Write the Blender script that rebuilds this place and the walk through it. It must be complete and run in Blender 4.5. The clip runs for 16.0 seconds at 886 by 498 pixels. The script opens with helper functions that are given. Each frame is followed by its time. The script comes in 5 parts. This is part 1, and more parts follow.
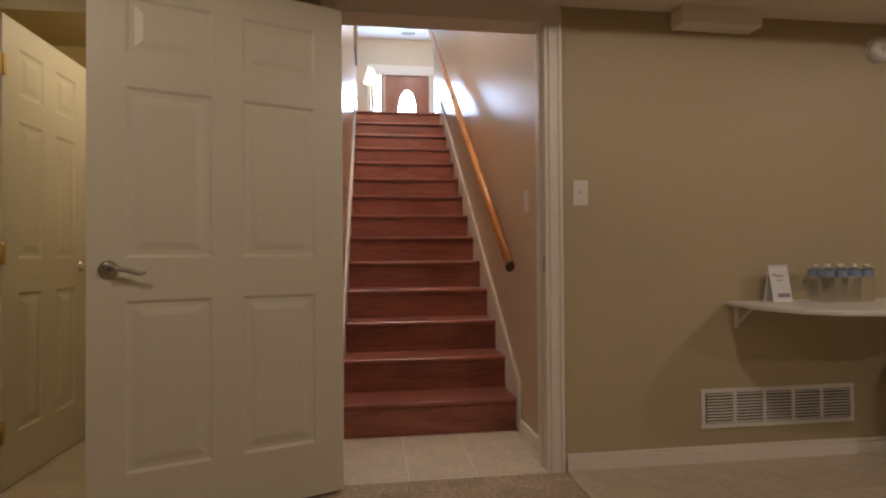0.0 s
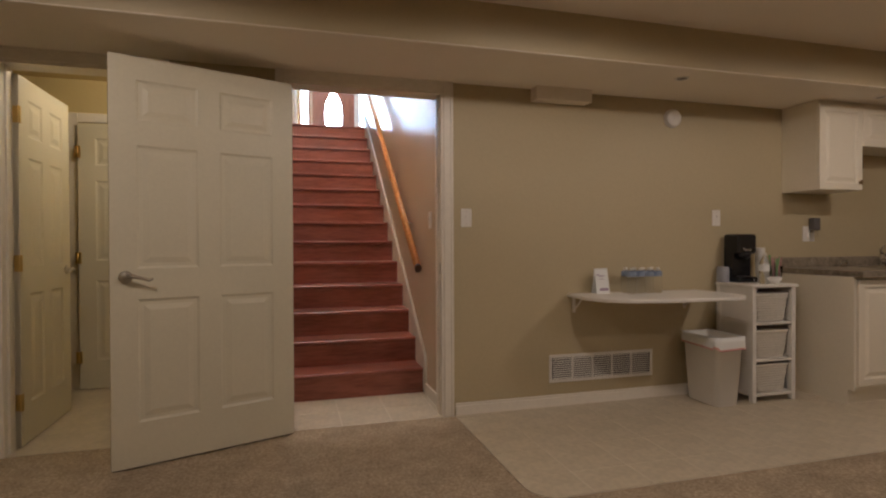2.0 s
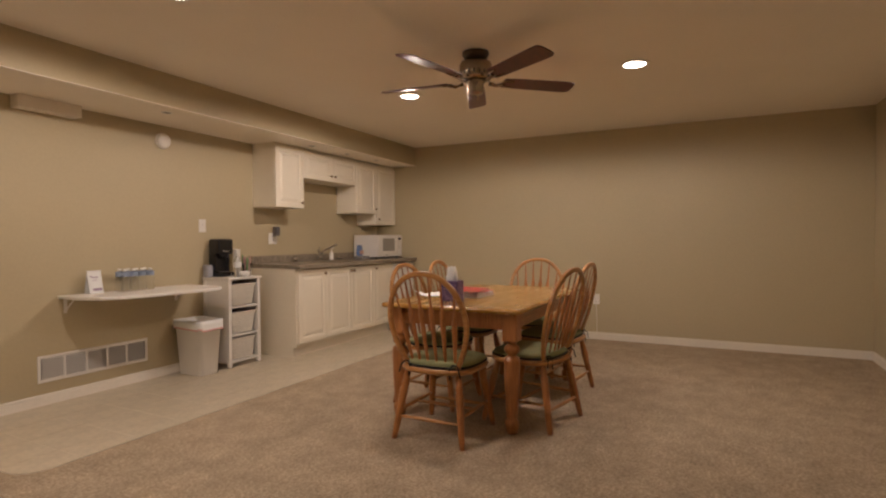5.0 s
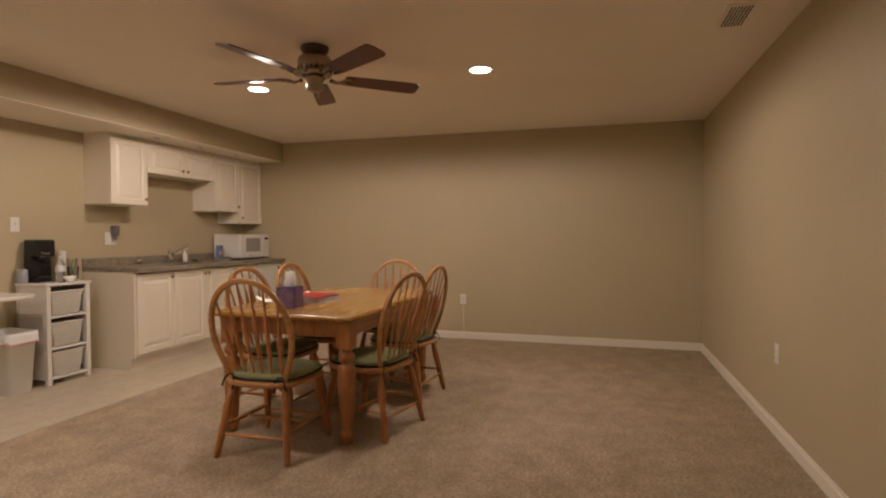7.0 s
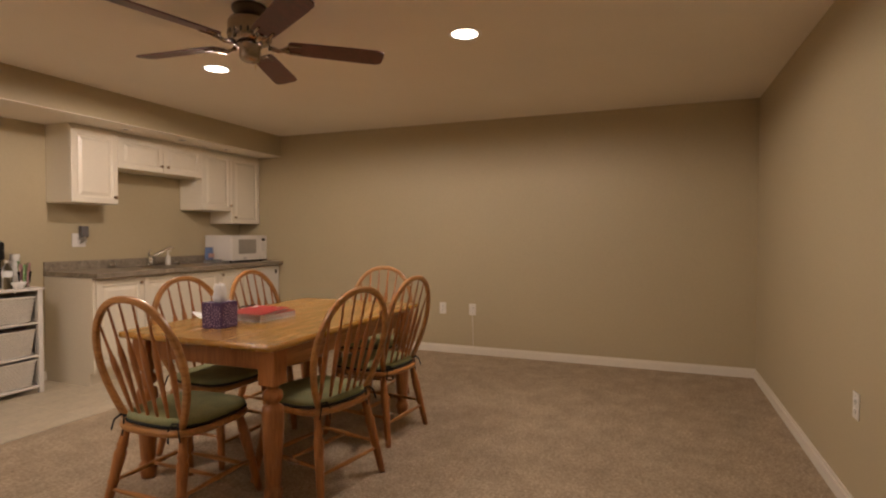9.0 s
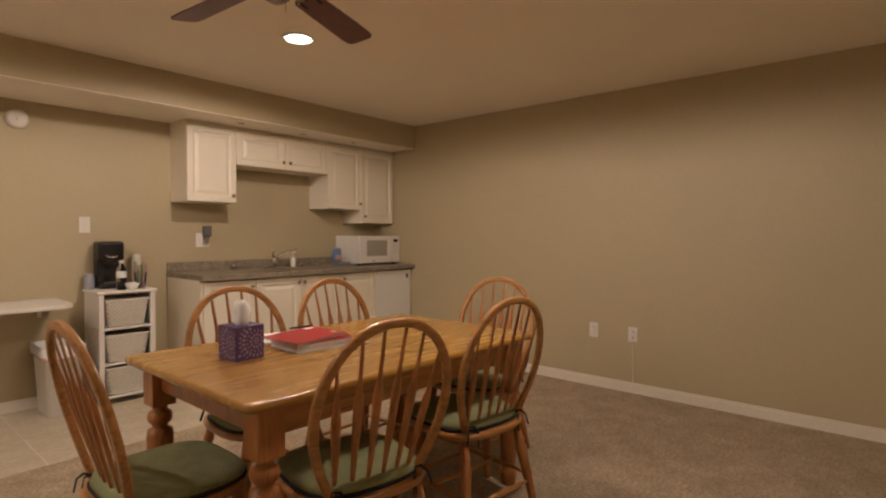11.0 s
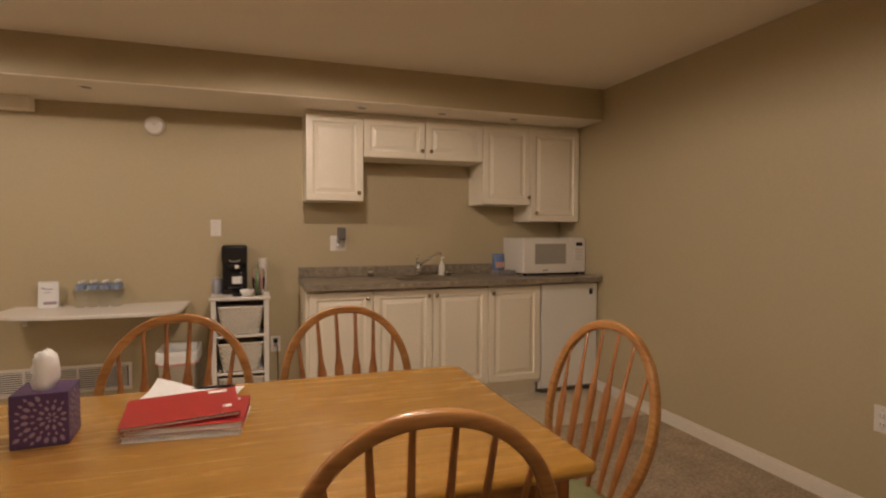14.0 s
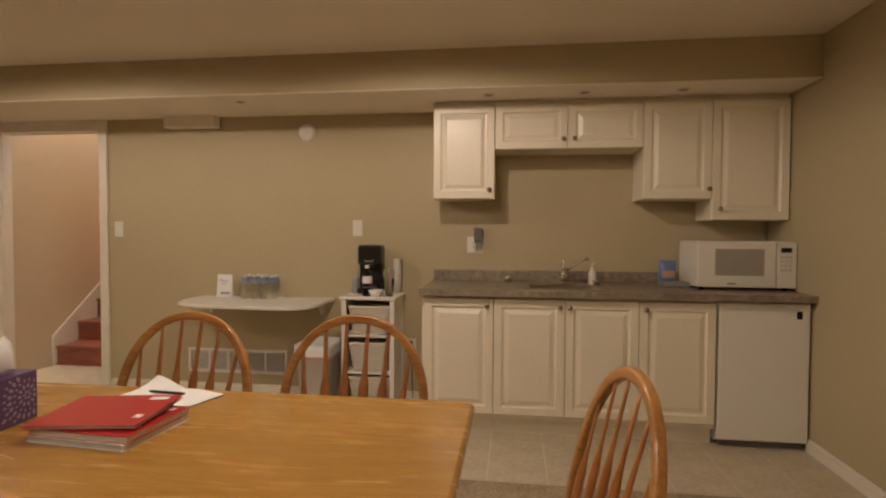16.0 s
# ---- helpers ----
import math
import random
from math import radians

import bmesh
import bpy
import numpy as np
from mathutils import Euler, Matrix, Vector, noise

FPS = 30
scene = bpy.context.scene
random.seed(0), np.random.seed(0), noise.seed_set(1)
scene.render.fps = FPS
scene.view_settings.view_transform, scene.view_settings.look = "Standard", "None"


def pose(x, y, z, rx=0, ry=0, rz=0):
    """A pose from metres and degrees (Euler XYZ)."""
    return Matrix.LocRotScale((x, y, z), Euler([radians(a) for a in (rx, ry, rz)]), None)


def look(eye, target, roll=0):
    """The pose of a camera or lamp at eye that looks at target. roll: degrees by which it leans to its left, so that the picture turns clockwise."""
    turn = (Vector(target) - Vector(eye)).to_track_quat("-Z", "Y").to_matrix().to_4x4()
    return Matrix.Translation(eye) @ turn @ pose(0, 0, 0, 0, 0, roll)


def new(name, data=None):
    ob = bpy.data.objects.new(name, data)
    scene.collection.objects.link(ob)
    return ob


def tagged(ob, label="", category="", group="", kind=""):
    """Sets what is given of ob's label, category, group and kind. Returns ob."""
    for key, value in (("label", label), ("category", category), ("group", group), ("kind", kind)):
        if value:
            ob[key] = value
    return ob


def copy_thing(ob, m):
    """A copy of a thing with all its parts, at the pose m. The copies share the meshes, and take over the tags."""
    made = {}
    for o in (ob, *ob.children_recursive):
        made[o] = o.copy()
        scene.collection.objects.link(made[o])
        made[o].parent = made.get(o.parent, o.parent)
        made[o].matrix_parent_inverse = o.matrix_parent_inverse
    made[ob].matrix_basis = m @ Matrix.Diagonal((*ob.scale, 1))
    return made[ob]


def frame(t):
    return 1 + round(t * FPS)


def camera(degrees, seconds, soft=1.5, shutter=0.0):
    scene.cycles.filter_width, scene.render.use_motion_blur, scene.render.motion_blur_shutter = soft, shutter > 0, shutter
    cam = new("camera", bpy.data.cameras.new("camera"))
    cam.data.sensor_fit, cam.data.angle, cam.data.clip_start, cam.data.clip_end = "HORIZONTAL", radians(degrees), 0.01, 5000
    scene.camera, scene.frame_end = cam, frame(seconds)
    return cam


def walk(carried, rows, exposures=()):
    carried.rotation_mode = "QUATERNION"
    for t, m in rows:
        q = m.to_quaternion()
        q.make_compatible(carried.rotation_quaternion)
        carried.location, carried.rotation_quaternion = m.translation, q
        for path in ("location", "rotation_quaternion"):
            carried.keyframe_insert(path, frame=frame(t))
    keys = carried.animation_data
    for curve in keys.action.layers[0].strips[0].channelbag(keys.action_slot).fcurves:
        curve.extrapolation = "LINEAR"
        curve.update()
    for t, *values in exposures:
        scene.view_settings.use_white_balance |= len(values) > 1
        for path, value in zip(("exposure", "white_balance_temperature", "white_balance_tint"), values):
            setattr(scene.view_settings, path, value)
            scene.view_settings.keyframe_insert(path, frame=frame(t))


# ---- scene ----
cam = camera(79.06, 16.0, soft=2.2)
ROWS = [
    (0, 0.031, 0.028, 0.981, -7.603, 0.696, 0.386),
    (0.5, 0.015, -0.200, 1.012, -7.941, 0.581, 0.402),
    (1, -0.006, -0.439, 1.040, -9.128, 0.060, 0.462),
    (1.5, -0.036, -0.669, 1.068, -10.164, -0.251, 0.380),
    (2, -0.087, -0.893, 1.095, -15.598, -0.533, 0.244),
    (2.5, -0.147, -1.091, 1.119, -24.784, -0.774, 0.183),
    (3, -0.198, -1.308, 1.120, -31.651, -0.663, 0.204),
    (3.5, -0.279, -1.463, 1.124, -39.322, -0.736, 0.092),
    (4, -0.374, -1.594, 1.132, -48.900, -0.731, 0.050),
    (4.5, -0.431, -1.700, 1.136, -57.175, -0.827, 0.181),
    (5, -0.472, -1.782, 1.140, -63.291, -1.016, 0.335),
    (7.5, -0.059, -2.182, 1.187, -74.028, -1.415, 0.070),
    (8, 0.178, -2.255, 1.188, -73.943, -1.346, 0.040),
    (8.5, 0.380, -2.301, 1.193, -73.159, -1.256, 0.038),
    (9, 0.579, -2.303, 1.209, -68.574, -1.498, -0.043),
    (9.5, 0.826, -2.287, 1.220, -63.177, -1.625, -0.130),
    (12, 2.200, -2.112, 1.217, -38.128, -1.607, -0.215),
    (12.5, 2.467, -2.066, 1.230, -31.585, -1.725, -0.121),
    (13, 2.727, -1.975, 1.235, -27.068, -1.723, -0.085),
    (13.5, 2.970, -1.904, 1.244, -24.079, -1.850, -0.035),
    (14, 3.217, -1.827, 1.264, -18.750, -1.998, -0.107),
    (14.5, 3.441, -1.726, 1.261, -12.722, -2.201, -0.198),
    (15, 3.648, -1.635, 1.259, -6.928, -2.139, -0.230),
    (15.5, 3.860, -1.552, 1.259, -1.033, -1.960, -0.215),
    (16, 4.051, -1.489, 1.250, 7.417, -1.778, -0.292),
]
walk(cam, [(t, pose(x, y, z, 90 + pitch, roll, yaw)) for t, x, y, z, yaw, pitch, roll in ROWS],
     exposures=[(0.0, -1.22, 6100, 18), (1.5, -1.12, 5950, 18), (2.5, -0.9, 5750, 16), (3.5, -0.52, 5850, 17), (5.0, -0.2, 5950, 20), (9.5, -0.2, 6100, 20), (13.0, -0.36, 6250, 20), (16.0, -0.48, 6400, 16)])

# ---- world and lights ----
world = bpy.data.worlds.new("sky")
scene.world = world
world.use_nodes = True
wn = world.node_tree.nodes
sky = wn.new("ShaderNodeTexSky")
sky.sky_type = "NISHITA"
sky.sun_disc = False
sky.sun_elevation = radians(40)
sky.sun_rotation = radians(200)
wn["Background"].inputs[1].default_value = 0.15
world.node_tree.links.new(sky.outputs[0], wn["Background"].inputs[0])

WARM = (1.0, 0.82, 0.62)


def lamp(name, kind, m, power, color, size=0.1, size_y=0.0, angle=0.0):
    data = bpy.data.lights.new(name, kind)
    data.energy, data.color = power, color
    if kind == "AREA":
        data.shape = "RECTANGLE" if size_y else "DISK"
        data.size = size
        if size_y:
            data.size_y = size_y
    if kind == "SPOT":
        data.spot_size, data.spot_blend, data.shadow_soft_size = radians(angle), 0.24, size
    if kind == "POINT":
        data.shadow_soft_size = size
    ob = new(name, data)
    ob.matrix_world = m
    return ob


# plan of the room, in metres
XL, XR, YW, YN, ZC, ZS, YSF = -3.1, 5.744, 2.375, -3.116, 2.355, 2.115, 1.752
WT = 0.13                       # wall thickness
OX0, OX1, OZ = -0.12, 0.829, 2.054   # opening to the stairs
BX0, BX1 = -1.545, -0.80             # opening to the bathroom
SX0, SX1 = -0.15, 0.85             # stair shaft
RISE, RUN, SY = 0.188, 0.248, 2.955
ZU = 14 * RISE                      # upper floor
YU = SY + 13 * RUN                  # edge of the upper floor
YD = 11.1                           # wall of the front door
ZUC = ZU + 2.82
CANS = [(3.483, 0.515), (3.497, -1.29), (1.30, 0.57), (-0.90, 0.57)]
CAN_W = 80.0
for cx, cy in CANS:
    lamp("recessed_lamp", "SPOT", look((cx, cy, ZC - 0.02), (cx, cy, 0)), CAN_W, WARM, 0.055, angle=177)
lamp("bath_lamp", "POINT", pose(-0.9, 3.0, 2.25), 23, (1.0, 0.86, 0.62), 0.08)
# added fill high in the stair shaft, brightens stairs and walls; source unseen
lamp("stairwell_fill", "POINT", pose(0.33, 3.0, ZUC - 0.45), 290, (1.0, 0.90, 0.76), 0.3)
lamp("upper_hall_lamp", "POINT", pose(0.94, 9.64, ZUC - 0.32), 38, (1.0, 0.90, 0.78), 0.12)
lamp("side_light_daylight", "AREA", look((0.17, YD - 0.01, ZU + 1.15), (0.17, 0, ZU + 1.15)), 165, (0.5, 0.76, 1.0), 0.22, 1.5)
lamp("oval_daylight", "AREA", look((0.786, YD + 0.02, ZU + 1.3), (0.786, 0, ZU + 1.3)), 165, (0.5, 0.76, 1.0), 0.27, 0.75)


# ---- materials ----
def material(name, color, rough=0.6, metal=0.0, vary=0.12, scale=6.0, fine=120.0, bump=0.0, bump_scale=200.0, coat=0.0):
    m = bpy.data.materials.new(name)
    m.use_nodes = True
    n, l = m.node_tree.nodes, m.node_tree.links
    b = n["Principled BSDF"]
    b.inputs["Roughness"].default_value, b.inputs["Metallic"].default_value = rough, metal
    b.inputs["Coat Weight"].default_value = coat
    tc = n.new("ShaderNodeTexCoord")
    big, small = n.new("ShaderNodeTexNoise"), n.new("ShaderNodeTexNoise")
    big.inputs["Scale"].default_value, small.inputs["Scale"].default_value = scale, fine
    big.inputs["Detail"].default_value = 4
    mix = n.new("ShaderNodeMath")
    mix.operation = "ADD"
    l.new(tc.outputs["Object"], big.inputs["Vector"])
    l.new(tc.outputs["Object"], small.inputs["Vector"])
    l.new(big.outputs["Fac"], mix.inputs[0])
    l.new(small.outputs["Fac"], mix.inputs[1])
    ramp = n.new("ShaderNodeMapRange")
    ramp.inputs["From Min"].default_value, ramp.inputs["From Max"].default_value = 0.6, 1.4
    ramp.inputs["To Min"].default_value, ramp.inputs["To Max"].default_value = 1 - vary, 1 + vary
    l.new(mix.outputs[0], ramp.inputs["Value"])
    mul = n.new("ShaderNodeMix")
    mul.data_type, mul.blend_type = "RGBA", "MULTIPLY"
    mul.inputs[0].default_value = 1.0
    mul.inputs[6].default_value = (*color, 1)
    l.new(ramp.outputs[0], mul.inputs[7])
    l.new(mul.outputs[2], b.inputs["Base Color"])
    if bump:
        bn, bt = n.new("ShaderNodeBump"), n.new("ShaderNodeTexNoise")
        bt.inputs["Scale"].default_value = bump_scale
        bt.inputs["Detail"].default_value = 3
        bn.inputs["Strength"].default_value, bn.inputs["Distance"].default_value = bump, 0.004
        l.new(tc.outputs["Object"], bt.inputs["Vector"])
        l.new(bt.outputs["Fac"], bn.inputs["Height"])
        l.new(bn.outputs[0], b.inputs["Normal"])
    return m


def wood(name, dark, light, rough=0.3, stretch=(1.2, 14, 14), coat=0.2):
    """Wood grain along the object's x axis."""
    m = bpy.data.materials.new(name)
    m.use_nodes = True
    n, l = m.node_tree.nodes, m.node_tree.links
    b = n["Principled BSDF"]
    b.inputs["Coat Weight"].default_value, b.inputs["Coat Roughness"].default_value = coat, 0.2
    tc, mp = n.new("ShaderNodeTexCoord"), n.new("ShaderNodeMapping")
    mp.inputs["Scale"].default_value = stretch
    l.new(tc.outputs["Object"], mp.inputs["Vector"])
    info = n.new("ShaderNodeObjectInfo")
    shift = n.new("ShaderNodeVectorMath")
    shift.operation = "ADD"
    l.new(mp.outputs[0], shift.inputs[0])
    sc = n.new("ShaderNodeMath")
    sc.operation = "MULTIPLY"
    sc.inputs[1].default_value = 37.0
    l.new(info.outputs["Random"], sc.inputs[0])
    l.new(sc.outputs[0], shift.inputs[1])
    broad, fine = n.new("ShaderNodeTexNoise"), n.new("ShaderNodeTexNoise")
    broad.inputs["Scale"].default_value, broad.inputs["Detail"].default_value, broad.inputs["Distortion"].default_value = 1.0, 5, 1.2
    fine.inputs["Scale"].default_value, fine.inputs["Detail"].default_value = 7.0, 6
    l.new(shift.outputs[0], broad.inputs["Vector"])
    l.new(shift.outputs[0], fine.inputs["Vector"])
    add = n.new("ShaderNodeMath")
    add.operation = "MULTIPLY_ADD"
    add.inputs[1].default_value = 0.55
    l.new(fine.outputs["Fac"], add.inputs[0])
    half = n.new("ShaderNodeMath")
    half.operation = "MULTIPLY"
    half.inputs[1].default_value = 0.6
    l.new(broad.outputs["Fac"], half.inputs[0])
    l.new(half.outputs[0], add.inputs[2])
    ramp = n.new("ShaderNodeValToRGB")
    ramp.color_ramp.elements[0].position, ramp.color_ramp.elements[0].color = 0.42, (*dark, 1)
    ramp.color_ramp.elements[1].position, ramp.color_ramp.elements[1].color = 0.68, (*light, 1)
    l.new(add.outputs[0], ramp.inputs[0])
    l.new(ramp.outputs[0], b.inputs["Base Color"])
    rr = n.new("ShaderNodeMapRange")
    rr.inputs["To Min"].default_value, rr.inputs["To Max"].default_value = rough - 0.06, rough + 0.1
    l.new(broad.outputs["Fac"], rr.inputs["Value"])
    l.new(rr.outputs[0], b.inputs["Roughness"])
    bn = n.new("ShaderNodeBump")
    bn.inputs["Strength"].default_value, bn.inputs["Distance"].default_value = 0.12, 0.002
    l.new(fine.outputs["Fac"], bn.inputs["Height"])
    l.new(bn.outputs[0], b.inputs["Normal"])
    return m


def speckle(name, a, b_, c, scale, rough, bump=0.0):
    """Three-colour speckle: carpet pile, laminate."""
    m = bpy.data.materials.new(name)
    m.use_nodes = True
    n, l = m.node_tree.nodes, m.node_tree.links
    p = n["Principled BSDF"]
    p.inputs["Roughness"].default_value = rough
    tc = n.new("ShaderNodeTexCoord")
    t1, t2 = n.new("ShaderNodeTexNoise"), n.new("ShaderNodeTexNoise")
    t1.inputs["Scale"].default_value, t1.inputs["Detail"].default_value, t1.inputs["Roughness"].default_value = scale, 6, 0.75
    t2.inputs["Scale"].default_value, t2.inputs["Detail"].default_value, t2.inputs["Roughness"].default_value = 5.5, 9, 0.78
    l.new(tc.outputs["Object"], t1.inputs["Vector"])
    l.new(tc.outputs["Object"], t2.inputs["Vector"])
    ramp = n.new("ShaderNodeValToRGB")
    e = ramp.color_ramp.elements
    e[0].position, e[0].color = 0.36, (*a, 1)
    e[1].position, e[1].color = 0.64, (*c, 1)
    mid = e.new(0.5)
    mid.color = (*b_, 1)
    l.new(t1.outputs["Fac"], ramp.inputs[0])
    rg = n.new("ShaderNodeMapRange")
    rg.inputs["From Min"].default_value, rg.inputs["From Max"].default_value = 0.3, 0.7
    rg.inputs["To Min"].default_value, rg.inputs["To Max"].default_value = 0.72, 1.24
    l.new(t2.outputs["Fac"], rg.inputs["Value"])
    mul = n.new("ShaderNodeMix")
    mul.data_type, mul.blend_type = "RGBA", "MULTIPLY"
    mul.inputs[0].default_value = 1
    l.new(ramp.outputs[0], mul.inputs[6])
    l.new(rg.outputs[0], mul.inputs[7])
    l.new(mul.outputs[2], p.inputs["Base Color"])
    if bump:
        bn = n.new("ShaderNodeBump")
        bn.inputs["Strength"].default_value, bn.inputs["Distance"].default_value = bump, 0.012
        l.new(t1.outputs["Fac"], bn.inputs["Height"])
        l.new(bn.outputs[0], p.inputs["Normal"])
    return m


def glow(name, color, strength):
    m = bpy.data.materials.new(name)
    m.use_nodes = True
    b = m.node_tree.nodes["Principled BSDF"]
    b.inputs["Base Color"].default_value = (0.8, 0.8, 0.8, 1)
    b.inputs["Emission Color"].default_value = (*color, 1)
    b.inputs["Emission Strength"].default_value = strength
    return m


def glass(name, color=(1, 1, 1), rough=0.0, ior=1.33):
    m = bpy.data.materials.new(name)
    m.use_nodes = True
    b = m.node_tree.nodes["Principled BSDF"]
    b.inputs["Base Color"].default_value = (*color, 1)
    b.inputs["Transmission Weight"].default_value = 1.0
    b.inputs["Roughness"].default_value, b.inputs["IOR"].default_value = rough, ior
    return m


WALL = material("tan_wall_paint", (0.492, 0.418, 0.266), 0.55, vary=0.04, scale=1.5, fine=60, bump=0.08, bump_scale=160)
STAIRWALL = material("peach_wall_paint", (0.64, 0.525, 0.375), 0.26, vary=0.04, scale=1.5, fine=60, bump=0.06, bump_scale=140)
CEIL = material("ceiling_paint", (0.88, 0.81, 0.70), 0.8, vary=0.03, scale=2, fine=90, bump=0.12, bump_scale=220)
WHITECEIL = material("white_ceiling_paint", (0.8, 0.78, 0.74), 0.85, vary=0.03)
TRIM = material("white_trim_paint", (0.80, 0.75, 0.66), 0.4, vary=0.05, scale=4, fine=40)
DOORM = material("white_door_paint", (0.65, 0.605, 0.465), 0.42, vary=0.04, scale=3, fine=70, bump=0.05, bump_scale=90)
CABM = material("cream_cabinet_thermofoil", (0.83, 0.77, 0.64), 0.33, vary=0.03, scale=3, fine=50)
CARPET = speckle("beige_carpet", (0.275, 0.207, 0.135), (0.415, 0.327, 0.222), (0.55, 0.445, 0.315), 62, 0.95, 0.7)
TILE = material("beige_floor_tile", (0.55, 0.48, 0.36), 0.33, vary=0.16, scale=7, fine=30, bump=0.05, bump_scale=40)
GROUT = material("pale_grout", (0.72, 0.66, 0.55), 0.8, vary=0.1)
COUNTER = speckle("grey_stone_laminate", (0.19, 0.158, 0.118), (0.265, 0.225, 0.172), (0.36, 0.31, 0.24), 28, 0.35)
OAK = wood("golden_oak", (0.29, 0.124, 0.033), (0.49, 0.244, 0.076), 0.30)
OAKTOP = wood("golden_oak_top", (0.335, 0.163, 0.024), (0.455, 0.238, 0.041), 0.24, stretch=(2.2, 22, 22), coat=0.5)
OAKLEG = wood("oak_turned", (0.27, 0.10, 0.028), (0.44, 0.182, 0.054), 0.3, stretch=(14, 14, 1.4))
CHERRY = wood("cherry_stair_wood", (0.20, 0.055, 0.036), (0.33, 0.105, 0.07), 0.36, stretch=(1.3, 10, 10), coat=0.3)
RAILWOOD = wood("handrail_oak", (0.44, 0.17, 0.04), (0.66, 0.30, 0.08), 0.28, stretch=(12, 1.2, 12), coat=0.4)
NICKEL = material("brushed_nickel", (0.55, 0.52, 0.47), 0.32, 1.0, vary=0.08)
CHROME = material("chrome", (0.75, 0.75, 0.75), 0.12, 1.0, vary=0.03)
BRASS = material("brass", (0.62, 0.45, 0.17), 0.35, 1.0, vary=0.1)
KNOB = material("antique_bronze_knob", (0.36, 0.27, 0.17), 0.3, 0.9, vary=0.1)
DARKMETAL = material("dark_bronze", (0.10, 0.075, 0.055), 0.4, 0.8)
BLADE = wood("mahogany_blade", (0.06, 0.018, 0.014), (0.13, 0.038, 0.028), 0.42, stretch=(2, 20, 20), coat=0.1)
GREEN = material("green_cushion_cotton", (0.225, 0.235, 0.11), 0.9, vary=0.25, scale=14, fine=180, bump=0.35, bump_scale=300)
WHITEPL = material("white_plastic", (0.78, 0.75, 0.70), 0.4, vary=0.03)
BLACKPL = material("black_plastic", (0.012, 0.012, 0.014), 0.25, vary=0.1)
GREYPL = material("grey_plastic", (0.13, 0.12, 0.12), 0.45, vary=0.06)
DARK = material("dark_recess", (0.02, 0.018, 0.015), 0.8)
FRIDGEW = material("cool_white_enamel", (0.81, 0.80, 0.76), 0.32, vary=0.03, scale=3, fine=60)
PEWTER = material("fan_pewter", (0.34, 0.28, 0.22), 0.22, 1.0, vary=0.12, scale=20)
BLACKCLOTH = material("black_cushion_backing", (0.02, 0.02, 0.022), 0.9, vary=0.2, scale=30)
WICKER = material("white_wicker", (0.72, 0.68, 0.60), 0.6, vary=0.12, scale=30)
PAPER = material("white_paper", (0.80, 0.81, 0.80), 0.85, vary=0.03)
RED = material("red_notebook_cover", (0.42, 0.025, 0.03), 0.28, vary=0.06)
PURPLE = material("purple_carton", (0.085, 0.047, 0.135), 0.45, vary=0.1)
LILAC = material("lilac_print", (0.34, 0.25, 0.36), 0.5, vary=0.06)
PINK = material("pink_bag_hem", (0.66, 0.30, 0.30), 0.5, vary=0.1)
BLUE = material("blue_label", (0.27, 0.33, 0.45), 0.4, vary=0.08)
FDOOR = wood("front_door_wood", (0.22, 0.075, 0.04), (0.34, 0.13, 0.07), 0.4, stretch=(8, 8, 1.0))
CANGLOW = glow("lamp_glow", (1.0, 0.86, 0.62), 14)
DAYGLOW = glow("daylight_backdrop", (0.68, 0.84, 1.0), 440)
GLASS = glass("clear_glass")
PET = glass("clear_bottle_plastic", (0.95, 0.97, 1.0), 0.05, 1.12)
SHADE = glow("shade_glow", (1.0, 0.85, 0.65), 2.5)


# ---- mesh helpers ----
def box(bm, x0, x1, y0, y1, z0, z1, bevel=0.0, seg=2, m=None):
    r = bmesh.ops.create_cube(bm, size=1.0)
    for v in r["verts"]:
        v.co = Vector((x0 + (v.co.x + 0.5) * (x1 - x0), y0 + (v.co.y + 0.5) * (y1 - y0), z0 + (v.co.z + 0.5) * (z1 - z0)))
    vs = list(r["verts"])
    if bevel:
        es = list({e for v in vs for e in v.link_edges})
        out = bmesh.ops.bevel(bm, geom=es, offset=bevel, segments=seg, profile=0.5, affect="EDGES")
        vs = list({v for f in out["faces"] for v in f.verts} | {v for v in vs if v.is_valid})
    if m is not None:
        bmesh.ops.transform(bm, matrix=m, verts=vs)
    return bm


def rings(bm, loops, closed=True, caps=True):
    """Skin a list of point loops into a tube."""
    made = [[bm.verts.new(p) for p in lp] for lp in loops]
    n = len(made[0])
    for a, b in zip(made, made[1:]):
        for i in range(n if closed else n - 1):
            j = (i + 1) % n
            bm.faces.new((a[i], a[j], b[j], b[i])).smooth = True
    if caps and closed:
        bm.faces.new(list(reversed(made[0])))
        bm.faces.new(made[-1])
    return bm


def lathe(bm, profile, seg=16, m=None):
    """Turn (radius, height) pairs about z."""
    loops = [[Vector((r * math.cos(2 * math.pi * i / seg), r * math.sin(2 * math.pi * i / seg), h)) for i in range(seg)] for r, h in profile]
    if m is not None:
        loops = [[m @ p for p in lp] for lp in loops]
    return rings(bm, loops)


